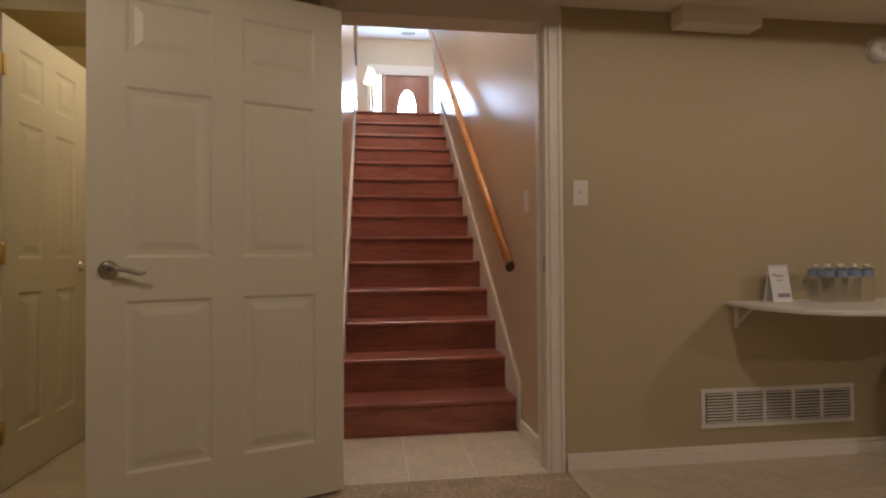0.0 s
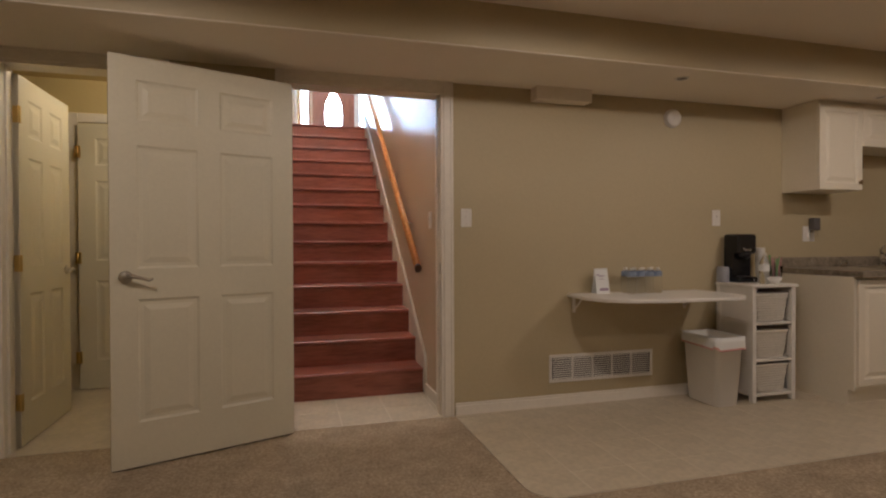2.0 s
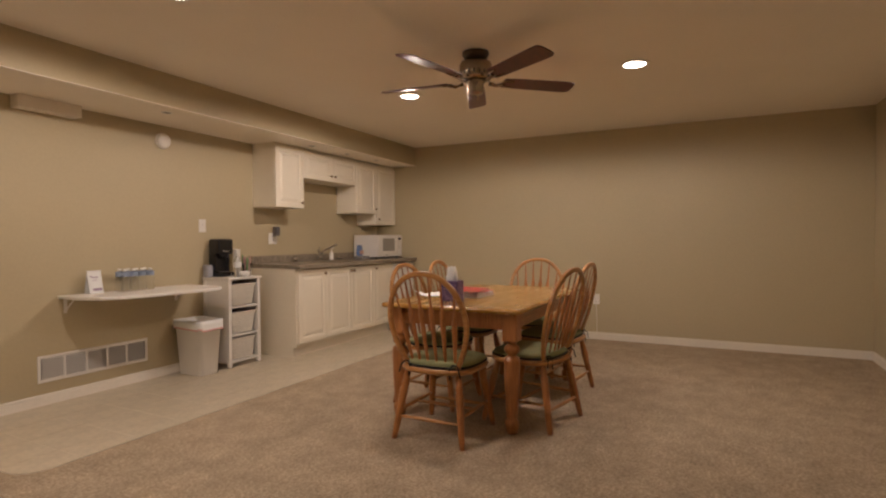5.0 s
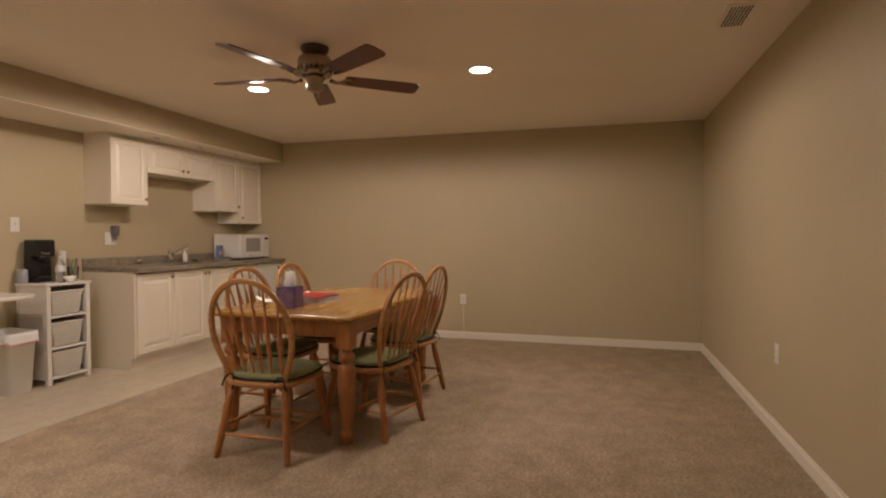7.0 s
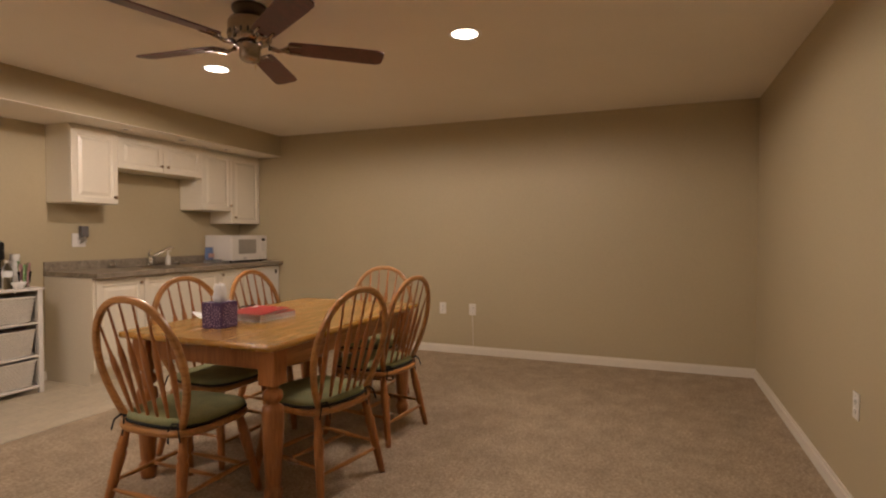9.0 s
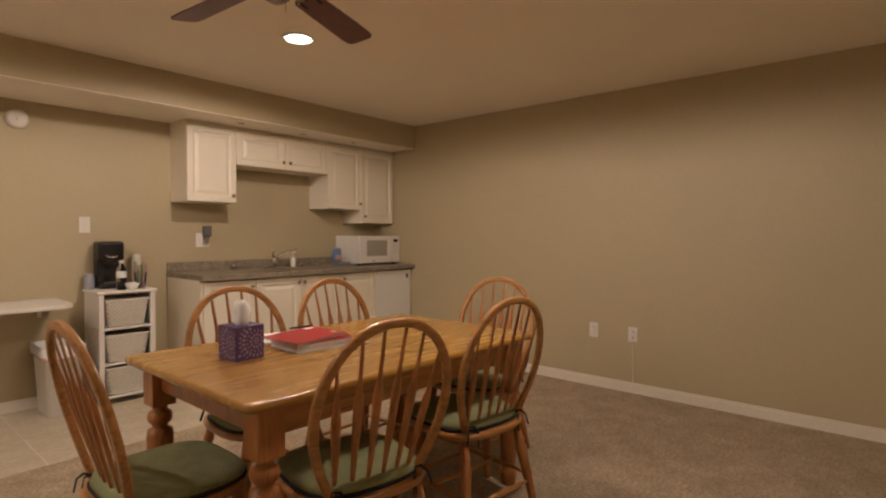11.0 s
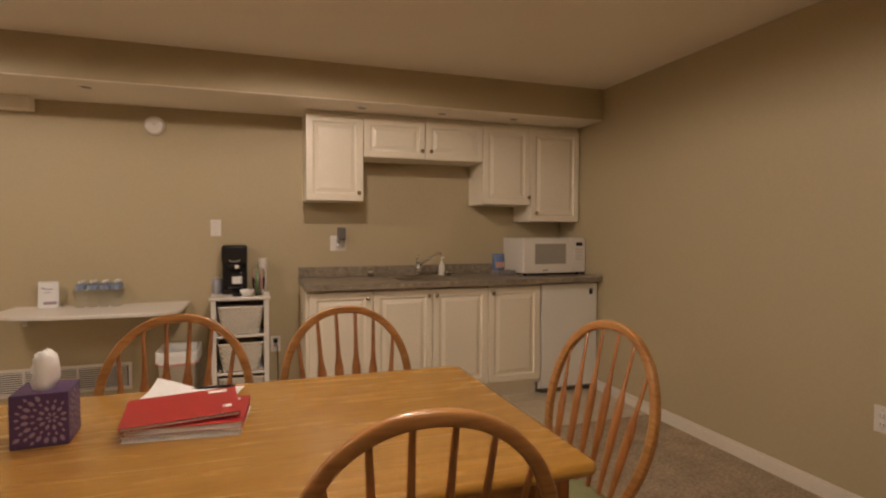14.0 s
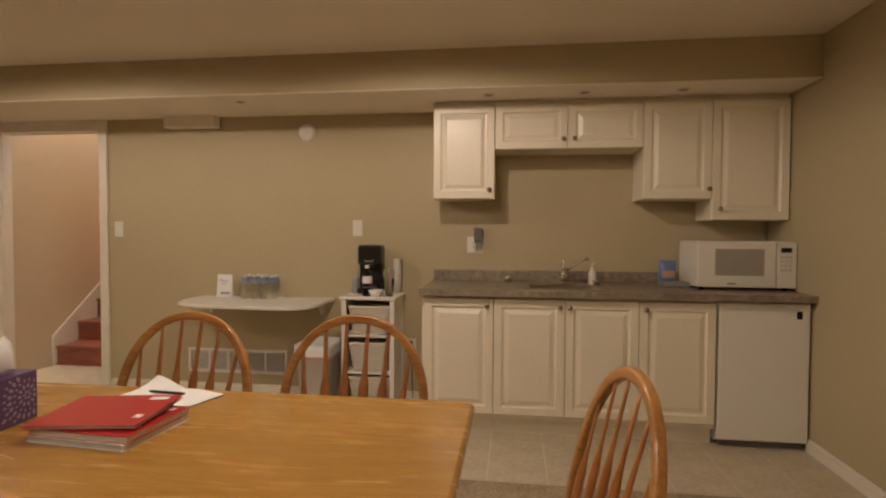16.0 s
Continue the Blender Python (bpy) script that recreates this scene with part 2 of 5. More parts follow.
def tube(bm, pts, radii, seg=10, flat=1.0, up=(0, 1, 0)):
    """A tube along pts; flat squeezes it along the direction up."""
    pts = [Vector(p) for p in pts]
    if not isinstance(radii, (list, tuple)):
        radii = [radii] * len(pts)
    loops = []
    for i, p in enumerate(pts):
        d = (pts[min(i + 1, len(pts) - 1)] - pts[max(i - 1, 0)]).normalized()
        u = Vector(up) - d * d.dot(Vector(up))
        u = u.normalized() if u.length > 1e-4 else d.orthogonal().normalized()
        s = d.cross(u)
        loops.append([p + s * (radii[i] * math.cos(2 * math.pi * k / seg)) + u * (radii[i] * flat * math.sin(2 * math.pi * k / seg)) for k in range(seg)])
    return rings(bm, loops)


def along(a, b):
    """A pose at a whose z axis points to b."""
    a, b = Vector(a), Vector(b)
    return Matrix.Translation(a) @ (b - a).to_track_quat("Z", "Y").to_matrix().to_4x4()


def mesh(name, bm, mat):
    me = bpy.data.meshes.new(name)
    bm.normal_update()
    bmesh.ops.recalc_face_normals(bm, faces=bm.faces[:])
    bm.to_mesh(me)
    bm.free()
    me.materials.append(mat)
    return me


def part(name, bm, mat, parent, label=""):
    ob = new(name, mesh(name, bm, mat))
    ob.parent = parent
    if label:
        ob["label"] = label
    return ob


def thing(name, label, category, group="", m=None):
    ob = new(name)
    ob.empty_display_size = 0.05
    ob.matrix_world = m or Matrix()
    return tagged(ob, label, category, group)


def single(name, bm, mat, label, category, group=""):
    return tagged(new(name, mesh(name, bm, mat)), label, category, group)


def structure(name, bm, mat, label, category=""):
    return tagged(new(name, mesh(name, bm, mat)), label, category or name.split("_")[0], kind="structure")


B = bmesh.new

# ---- large structure ----
ZTOP = ZUC + 0.1
b = B()
box(b, XL, BX0, YW, YW + WT, 0, ZC + 0.2)
box(b, BX0, BX1, YW, YW + WT, OZ, ZC + 0.2)
box(b, BX1, OX0, YW, YW + WT, 0, ZC + 0.2)
box(b, OX0, OX1, YW, YW + WT, OZ, ZC + 0.2)
box(b, OX1, XR, YW, YW + WT, 0, ZC + 0.2)
structure("wall_north", b, WALL, "tan painted wall with two doorways", "wall")
b = B()
box(b, XR, XR + WT, YN - WT, YW + WT, 0, ZC + 0.2)
structure("wall_east", b, WALL, "plain tan painted end wall", "wall")
b = B()
box(b, XL - WT, XR, YN - WT, YN, 0, ZC + 0.2)
structure("wall_south", b, WALL, "plain tan painted long wall", "wall")
b = B()
box(b, XL - WT, XL, YN, YW + WT, 0, ZC + 0.2)
structure("wall_west", b, WALL, "plain tan painted wall", "wall")
b = B()
box(b, XL - WT, XR + WT, YN - WT, YW, ZC, ZC + 0.2)
structure("ceiling", b, CEIL, "matt beige painted ceiling", "ceiling")
b = B()
box(b, XL, XR, YSF, YW, ZS + 0.006, ZC)
structure("soffit", b, WALL, "boxed-in tan soffit under the ceiling", "soffit")
# thin underside sheet, paler than the soffit's front
b = B()
box(b, XL, XR, YSF, YW, ZS, ZS + 0.006, 0.002)
structure("soffit_underside", b, CEIL, "pale underside of the soffit", "soffit")
b = B()
box(b, 1.43, 1.83, 2.28, YW, 2.03, ZS, 0.003)
structure("duct_box", b, CEIL, "small pale boxed-in duct under the soffit", "soffit")
b = B()
box(b, XL, XR, YN, YW, -0.2, 0.0)
structure("floor", b, CARPET, "speckled beige cut-pile carpet", "floor")


def baseboard(name, x0, x1, y0, y1):
    b = B()
    horizontal = abs(x1 - x0) > abs(y1 - y0)
    box(b, x0, x1, y0, y1, 0, 0.062)
    if horizontal:
        inner = y0 if y0 < 0 else y1
        mid = (y0 + y1) / 2
        a, c = (min(inner, mid), max(inner, mid))
        box(b, x0, x1, a, c, 0.062, 0.08, 0.003)
    else:
        inner = x1 if x1 > 2 else x0
        mid = (x0 + x1) / 2
        box(b, min(inner, mid), max(inner, mid), y0, y1, 0.062, 0.08, 0.003)
    return structure(name, b, TRIM, "white painted baseboard with a stepped top", "baseboard")


BT = 0.016
baseboard("baseboard", OX1 + 0.075, 3.5, YW - BT, YW)
baseboard("baseboard", XL, BX0 - 0.075, YW - BT, YW)
baseboard("baseboard", BX1 + 0.075, OX0 - 0.075, YW - BT, YW)
baseboard("baseboard", XR - BT, XR, YN, 1.8)
baseboard("baseboard", XL, XR - BT, YN, YN + BT)


def casing(name, x0, x1, zt, label):
    """Door lining and moulded casing round an opening in the north wall."""
    b = B()
    w = 0.062
    for a, c in ((x0 - w, x0), (x1, x1 + w)):
        box(b, a, c, YW - 0.014, YW - 0.0005, 0, zt + w, 0.004)
        o = a if a < x0 else c - 0.018
        box(b, o, o + 0.018, YW - 0.021, YW - 0.013, 0, zt + w, 0.003)
    box(b, x0, x1, YW - 0.014, YW - 0.0005, zt, zt + w, 0.004)
    box(b, x0 - w, x1 + w, YW - 0.021, YW - 0.013, zt + w - 0.018, zt + w, 0.003)
    t = 0.016
    box(b, x0, x0 + t, YW - 0.006, YW + WT + 0.006, 0, zt)
    box(b, x1 - t, x1, YW - 0.006, YW + WT + 0.006, 0, zt)
    box(b, x0 + t, x1 - t, YW - 0.006, YW + WT + 0.006, zt - t, zt)
    for a, c in ((x0 + t, x0 + t + 0.01), (x1 - t - 0.01, x1 - t)):
        box(b, a, c, YW + 0.04, YW + 0.075, 0, zt - t)
    return structure(name, b, TRIM, label, "trim")


casing("trim_stair_doorway", OX0, OX1, OZ, "white moulded casing round the stair doorway")
casing("trim_bath_doorway", BX0, BX1, OZ, "white moulded casing round the bathroom doorway")

# ---- stair shaft, upper hall ----
b = B()
box(b, SX1, SX1 + WT, YW + WT, 6.95, 0, ZTOP)
structure("wall_stair_east", b, STAIRWALL, "satin peach painted stair wall", "wall")
b = B()
box(b, SX0 - WT, SX0, YW + WT, 7.1, 0, ZTOP)
structure("wall_stair_west", b, STAIRWALL, "satin peach painted stair wall", "wall")
b = B()
box(b, SX0 - WT, SX1 + WT, YW, YW + WT, ZC + 0.2, ZTOP)
structure("wall_stair_south", b, STAIRWALL, "plain wall over the doorway in the stair shaft", "wall")
HX0, HX1 = -3.0, 2.6           # upper hall
b = B()
box(b, HX0, HX1, YW, YD + WT, ZUC, ZUC + 0.15)
structure("ceiling_upper", b, WHITECEIL, "white ceiling of the upper hall", "ceiling")
b = B()
box(b, SX0, SX1, YU + 0.02, 7.1, ZU - 0.25, ZU)
box(b, SX1, HX1, 6.95, 7.1, ZU - 0.25, ZU)
box(b, HX0, HX1, 7.1, YD, ZU - 0.25, ZU)
structure("floor_upper", b, CHERRY, "dark wood floor of the upper hall", "floor")
DX0, DX1 = 0.335, 1.237          # front door leaf
LX0, LX1 = 0.05, 0.29          # side light
DZ = ZU + 2.08
b = B()
box(b, HX0, LX0, YD, YD + WT, ZU, ZUC)
box(b, LX0, LX1, YD, YD + WT, ZU, ZU + 0.3)
box(b, LX1, DX0, YD, YD + WT, ZU, DZ)
box(b, LX0, HX1, YD, YD + WT, DZ, ZUC)
box(b, DX1, HX1, YD, YD + WT, ZU, DZ)
structure("wall_upper_north", b, STAIRWALL, "peach wall with the front door", "wall")
for nm, q in (("wall_upper_west", (HX0 - WT, HX0, 7.1, YD + WT)), ("wall_upper_east", (HX1, HX1 + WT, 6.95, YD + WT)),
              ("wall_upper_south", (HX0, SX0 - WT, 7.1 - WT, 7.1)), ("wall_upper_south_east", (SX1 + WT, HX1, 6.95 - WT, 6.95))):
    b = B()
    box(b, *q, ZU, ZUC)
    structure(nm, b, STAIRWALL, "plain peach wall of the upper hall", "wall")
b = B()
box(b, LX0 - 0.09, DX1 + 0.09, YD - 0.02, YD - 0.0005, DZ, DZ + 0.2, 0.004)
box(b, LX0 - 0.09, LX0, YD - 0.02, YD - 0.0005, ZU, DZ, 0.004)
box(b, DX1, DX1 + 0.09, YD - 0.02, YD - 0.0005, ZU, DZ, 0.004)
structure("trim_front_door", b, TRIM, "wide white head casing over the front door", "trim")
b = B()
box(b, -4, 4, YD + 0.9, YD + 0.92, ZU - 0.5, ZUC + 0.5)
structure("backdrop", b, DAYGLOW, "bright overcast daylight outside the front door", "backdrop")


def front_door():
    d = tagged(thing("door_front", "reddish wooden front door with an oval glass light", "door"), kind="structure")
    cx, cz, rx, rz, n = (DX0 + DX1) / 2, ZU + 1.3, 0.20, 0.50, 36
    b = B()
    for y in (YD + 0.03, YD + 0.075):
        ring_in = [b.verts.new((cx + rx * math.cos(2 * math.pi * i / n), y, cz + rz * math.sin(2 * math.pi * i / n))) for i in range(n)]
        outer = []
        for i in range(n):
            c, s = math.cos(2 * math.pi * i / n), math.sin(2 * math.pi * i / n)
            k = min((DX1 - DX0) / 2 / max(abs(c), 1e-6), (1.27 if s < 0 else DZ - cz) / max(abs(s), 1e-6))
            outer.append(b.verts.new((cx + k * c, y, cz + k * s)))
        for i in range(n):
            j = (i + 1) % n
            b.faces.new((ring_in[i], ring_in[j], outer[j], outer[i]))
    part("leaf", b, FDOOR, d)
    b = B()
    tube(b, [(cx + rx * math.cos(2 * math.pi * i / n), YD + 0.03, cz + rz * math.sin(2 * math.pi * i / n)) for i in range(n + 1)], 0.022, 8)
    part("oval_frame", b, FDOOR, d)
    b = B()
    vs = [b.verts.new((cx + rx * math.cos(2 * math.pi * i / n), YD + 0.05, cz + rz * math.sin(2 * math.pi * i / n))) for i in range(n)]
    b.faces.new(vs)
    part("pane", b, GLASS, d, "clear oval pane").visible_shadow = False
    b = B()
    box(b, LX0, LX1, YD + 0.05, YD + 0.056, ZU + 0.3, DZ)
    part("side_light_pane", b, GLASS, d, "clear side light pane").visible_shadow = False
    for x in (LX0, LX1 - 0.045):
        b = B()
        box(b, x, x + 0.045, YD + 0.02, YD + 0.08, ZU + 0.3, DZ, 0.004)
        part("side_light_stile", b, FDOOR, d)


front_door()
# unseen dome, added as a body for the stair fill
c = thing("stairwell_light", "unseen flush frosted dome added to light the stairs", "ceiling light", m=pose(0.33, 3.0, ZUC))
part("base", lathe(B(), [(0, -0.03), (0.16, -0.03), (0.16, 0), (0, 0)], 24), NICKEL, c)
part("dome", lathe(B(), [(0, -0.12), (0.06, -0.115), (0.12, -0.085), (0.15, -0.03), (0, -0.03)], 24), SHADE, c, "frosted glass dome").visible_shadow = False


def stairs():
    s = tagged(thing("stairs", "cherry-red wooden stairs with rounded nosings", "stairs"), kind="structure")
    for i in range(14):
        y = SY + i * RUN
        b = B()
        box(b, SX0 + 0.02, SX1 - 0.02, y, y + 0.02, i * RISE, (i + 1) * RISE - 0.028)
        part("riser", b, CHERRY, s)
        b = B()
        d = RUN + 0.025 if i < 13 else 0.06
        box(b, SX0 + 0.02, SX1 - 0.02, y - 0.018, y - 0.018 + d, (i + 1) * RISE - 0.028, (i + 1) * RISE, 0.009, 3)
        part("tread", b, CHERRY, s)
    return s


stairs()


def stringer(x0, x1):
    b = B()
    y0, y1 = SY - 0.045, YU + 0.05
    zs = 0.085
    pts = [(y0, 0), (y0, RISE + zs), (y1, RISE + zs + (y1 - y0) / RUN * RISE), (y1, ZU - 0.3)]
    loops = [[(x, y, z) for y, z in pts] for x in (x0, x1)]
    rings(b, loops)
    structure("trim_stringer", b, TRIM, "white painted skirt board along the stairs", "trim")


stringer(SX0 + 0.001, SX0 + 0.021)
stringer(SX1 - 0.021, SX1 - 0.001)
b = B()
box(b, SX1 - 0.016, SX1, YW + WT, SY - 0.045, 0, 0.08, 0.003)
structure("baseboard", b, TRIM, "white painted baseboard at the foot of the stairs", "baseboard")


def handrail():
    h = thing("handrail", "golden oak handrail on brackets along the stair wall", "handrail")
    x = SX1 - 0.075
    s = RISE / RUN
    a, e = Vector((x, 2.871, 0.928)), Vector((x, 6.6, 0.928 + 3.729 * s))
    d = (e - a).normalized()
    side, up = Vector((1, 0, 0)), Vector((1, 0, 0)).cross(d)
    prof = [(math.cos(t) * 0.024 * (1.0 if abs(math.cos(t)) > 0.5 else 0.9), math.sin(t) * 0.033) for t in [k * math.pi / 8 for k in range(16)]]
    b = B()
    rings(b, [[p + side * u + up * v for u, v in prof] for p in (a, a.lerp(e, 0.25), a.lerp(e, 0.5), a.lerp(e, 0.75), e)])
    part("rail", b, RAILWOOD, h)
    b = B()
    rings(b, [[p + side * u * 1.02 + up * v * 1.02 for u, v in prof] for p in (a - d * 0.02, a + d * 0.004)])
    part("end_cap", b, DARKMETAL, h, "dark rail end")
    for f in (0.14, 0.5, 0.86):
        p = a.lerp(e, f)
        b = B()
        tube(b, [p - up * 0.03, p - up * 0.06 + side * 0.02, p - up * 0.07 + side * 0.075], 0.007, 8)
        part("bracket", b, NICKEL, h)


handrail()
b = B()
box(b, SX0, SX1, YW + WT, SY + 0.01, -0.2, 0.0)
box(b, OX0, OX1, YW, YW + WT, -0.2, 0.0)
structure("floor_stair_foot", b, GROUT, "grout bed at the foot of the stairs", "floor")

# ---- bathroom behind the left doorway ----
BW0, BW1, BY = -2.2, SX0 - WT, 3.78
b = B()
box(b, BW0 - 0.1, BW1, YW, BY + 0.1, -0.2, 0.003)
structure("floor_bath", b, TILE, "pale tiled bathroom floor", "floor")
YELLOW = material("pale_yellow_paint", (0.62, 0.50, 0.24), 0.6, vary=0.04)
for n, q in (("wall_bath_north", (BW0, BW1, BY, BY + 0.1)), ("wall_bath_west", (BW0 - 0.1, BW0, YW + WT, BY + 0.1)), ("wall_bath_east", (BW1 - 0.02, BW1 - 0.001, YW + WT, BY))):
    b = B()
    box(b, *q, 0, ZC)
    structure(n, b, YELLOW, "pale yellow bathroom wall", "wall")
b = B()
box(b, BW0 - 0.1, BW1, YW + WT, BY + 0.1, ZC, ZC + 0.1)
structure("ceiling_bath", b, YELLOW, "pale yellow bathroom ceiling", "ceiling")


def panel_door(name, w, label, m, handle=True, hinge_mat=NICKEL):
    """Six-panel door; hinge edge at x=0, leaf towards +x, thickness in y."""
    d = tagged(thing(name, label, "door", m=m), kind="structure")
    h, t = 2.015, 0.035
    b = B()
    box(b, 0, w, 0.008, t - 0.008, 0.01, h)
    st, mid = 0.115, 0.105
    rails = ((0.01, 0.225), (0.83, 0.98), (1.585, 1.70), (h - 0.11, h))
    cols = ((st, (w - mid) / 2), ((w + mid) / 2, w - st))
    rows = ((0.225, 0.83), (0.98, 1.585), (1.70, h - 0.11))
    for x0, x1 in ((0, st), ((w - mid) / 2, (w + mid) / 2), (w - st, w)):
        box(b, x0, x1, 0, t, 0.01, h)
    for z0, z1 in rails:
        for x0, x1 in cols:
            box(b, x0, x1, 0, t, z0, z1)
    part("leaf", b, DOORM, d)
    for x0, x1 in cols:
        for z0, z1 in rows:
            b = B()
            for y_in, y_out in ((0.0065, 0.0005), (t - 0.0065, t - 0.0005)):
                e = 0.0 if y_in < t / 2 else t
                lp = [[(x0 + g, y, z0 + g), (x1 - g, y, z0 + g), (x1 - g, y, z1 - g), (x0 + g, y, z1 - g)] for g, y in ((0.0, e), (0.012, y_in), (0.028, y_in), (0.055, y_out))]
                rings(b, lp, caps=False)
                b.faces.new([b.verts.new(p) for p in lp[-1]])
            for f in b.faces:
                f.smooth = False
            part("panel", b, DOORM, d)
    for z in (0.25, 1.0, 1.8):
        b = B()
        tube(b, [(-0.004, -0.004, z - 0.045), (-0.004, -0.004, z + 0.045)], 0.006, 8)
        box(b, -0.002, 0.0, 0, t * 0.8, z - 0.045, z + 0.045)
        if hinge_mat is BRASS:
            box(b, -0.022, 0.02, -0.0045, -0.0005, z - 0.045, z + 0.045)
        part("hinge", b, hinge_mat, d)
    if handle:
        for s, y in ((-1, 0), (1, t)):
            k = part("lever_handle", lathe(B(), [(0.0, 0), (0.030, 0.0), (0.031, 0.006), (0.022, 0.012), (0.012, 0.016), (0.011, 0.045), (0.0, 0.046)], 18,
                                           along((w - 0.065, y, 0.94), (w - 0.065, y + s, 0.94))), NICKEL, d, "brushed nickel lever handle")
            b = B()
            tube(b, [(w - 0.065, y + s * 0.04, 0.94), (w - 0.095, y + s * 0.044, 0.944), (w - 0.13, y + s * 0.046, 0.936), (w - 0.16, y + s * 0.046, 0.925), (w - 0.178, y + s * 0.046, 0.932)],
                 [0.010, 0.009, 0.008, 0.007, 0.006], 10)
            part("lever", b, NICKEL, k)
        b = B()
        box(b, w - 0.001, w + 0.002, 0.006, t - 0.006, 0.91, 0.97)
        part("latch_plate", b, NICKEL, d)
    return d


# stair door, swung wide open into the room
HX, HY = OX0 + 0.02, YW - 0.03
ang = math.degrees(math.atan2(2.025 - HY, -0.945 - HX))
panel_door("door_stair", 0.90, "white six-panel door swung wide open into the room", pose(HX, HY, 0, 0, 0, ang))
panel_door("door_bath", 0.70, "white six-panel bathroom door standing open inwards", pose(BX0 + 0.045, YW + WT - 0.01, 0, 0, 0, 91), hinge_mat=BRASS)
panel_door("door_closet", 0.66, "white six-panel closet door at the back of the bathroom", pose(-1.64, BY - 0.05, 0, 0, 0, 0), hinge_mat=BRASS)
b = B()
for x0, x1, z0, z1 in ((-1.72, -1.65, 0, 2.1), (-0.97, -0.90, 0, 2.1), (-1.65, -0.97, 2.03, 2.1)):
    box(b, x0, x1, BY - 0.016, BY - 0.0005, z0, z1, 0.003)
structure("trim_closet_door", b, TRIM, "white casing round the closet door", "trim")
b = B()
box(b, -0.90, BW1 - 0.02, BY - 0.014, BY - 0.0005, 0, 0.09, 0.003)
structure("baseboard", b, TRIM, "white baseboard in the bathroom", "baseboard")

# ---- kitchenette ----
YC, YB, YF = 2.066, 1.78, 1.735


def raised_panel(parent, x0, x1, y, z0, z1, name="door", knob=None):
    """A raised-panel front, face towards -y, 20 mm thick."""
    b = B()
    box(b, x0, x1, y + 0.012, y + 0.02, z0, z1)
    f = 0.055
    # frame ring and raised field
    prof = ((0.0, 0.014), (0.0, 0.003), (0.003, 0.0), (f - 0.008, 0.0), (f, 0.009), (f + 0.010, 0.010), (f + 0.036, 0.001))
    rings(b, [[(x0 + g, y + q, z0 + g), (x1 - g, y + q, z0 + g), (x1 - g, y + q, z1 - g), (x0 + g, y + q, z1 - g)] for g, q in prof])
    for fc in b.faces:
        fc.smooth = False
    d = part(name, b, CABM, parent)
    if knob:
        k = along((knob[0], y, knob[1]), (knob[0], y - 1, knob[1]))
        part("knob", lathe(B(), [(0.0, -0.001), (0.007, 0.0), (0.006, 0.012), (0.013, 0.016), (0.0155, 0.022), (0.012, 0.027), (0.0, 0.029)], 14, k), KNOB, d, "antique bronze knob")
    return d


def wall_cabinet(x0, x1, z0, z1, doors, knobs, label):
    c = thing("wall_cabinet", label, "cabinet", "kitchenette wall cabinets", pose(0, 0, 0))
    b = B()
    box(b, x0 + 0.001, x1 - 0.001, YC + 0.021, YW, z0, z1, 0.002)
    part("body", b, CABM, c)
    w = (x1 - x0) / doors
    for i in range(doors):
        raised_panel(c, x0 + i * w + 0.002, x0 + (i + 1) * w - 0.002, YC, z0 + 0.002, z1 - 0.03, knob=knobs[i])
    return c


ZK = ZS - 0.002
wall_cabinet(3.52, 3.929, 1.473, ZK, 1, [(3.893, 1.533)], "cream raised-panel wall cabinet with one door")
wall_cabinet(3.929, 4.867, 1.795, ZK, 2, [(4.369, 1.856), (4.439, 1.856)], "short cream wall cabinet with two doors over the sink")
wall_cabinet(4.867, 5.283, 1.468, ZK, 1, [(5.262, 1.529)], "cream raised-panel wall cabinet with one door")
wall_cabinet(5.283, 5.736, 1.336, ZK, 1, [(5.329, 1.404)], "tall cream wall cabinet with one door in the corner")


def base_cabinet(x0, x1, doors, knobs, label, end=False):
    c = thing("base_cabinet", label, "cabinet", "kitchenette base cabinets")
    b = B()
    box(b, x0 + 0.001, x1 - 0.001, YB + 0.021, YW, 0.105, 0.864)
    part("body", b, CABM, c)
    b = B()
    box(b, x0 + 0.001, x1 - 0.001, YB + 0.075, YB + 0.09, 0.004, 0.105)
    part("toe_kick", b, CABM, c)
    if end:
        b = B()
        box(b, x0 - 0.018, x0, YB + 0.06, YW, 0.004, 0.864)
        box(b, x0 - 0.018, x0, YB + 0.018, YB + 0.06, 0.105, 0.864)
        part("end_panel", b, CABM, c)
    w = (x1 - x0) / doors
    for i in range(doors):
        raised_panel(c, x0 + i * w + 0.002, x0 + (i + 1) * w - 0.002, YB, 0.137, 0.845, knob=(knobs[i], 0.803))
    return c


base_cabinet(3.51, 3.939, 1, [3.90], "cream raised-panel base cabinet with one door", True)
base_cabinet(3.939, 4.795, 2, [4.335, 4.392], "cream raised-panel sink cabinet with two doors")
base_cabinet(4.795, 5.226, 1, [4.829], "cream raised-panel base cabinet with one door")

SKX0, SKX1, SKY0, SKY1 = 4.14, 4.58, 1.86, 2.19


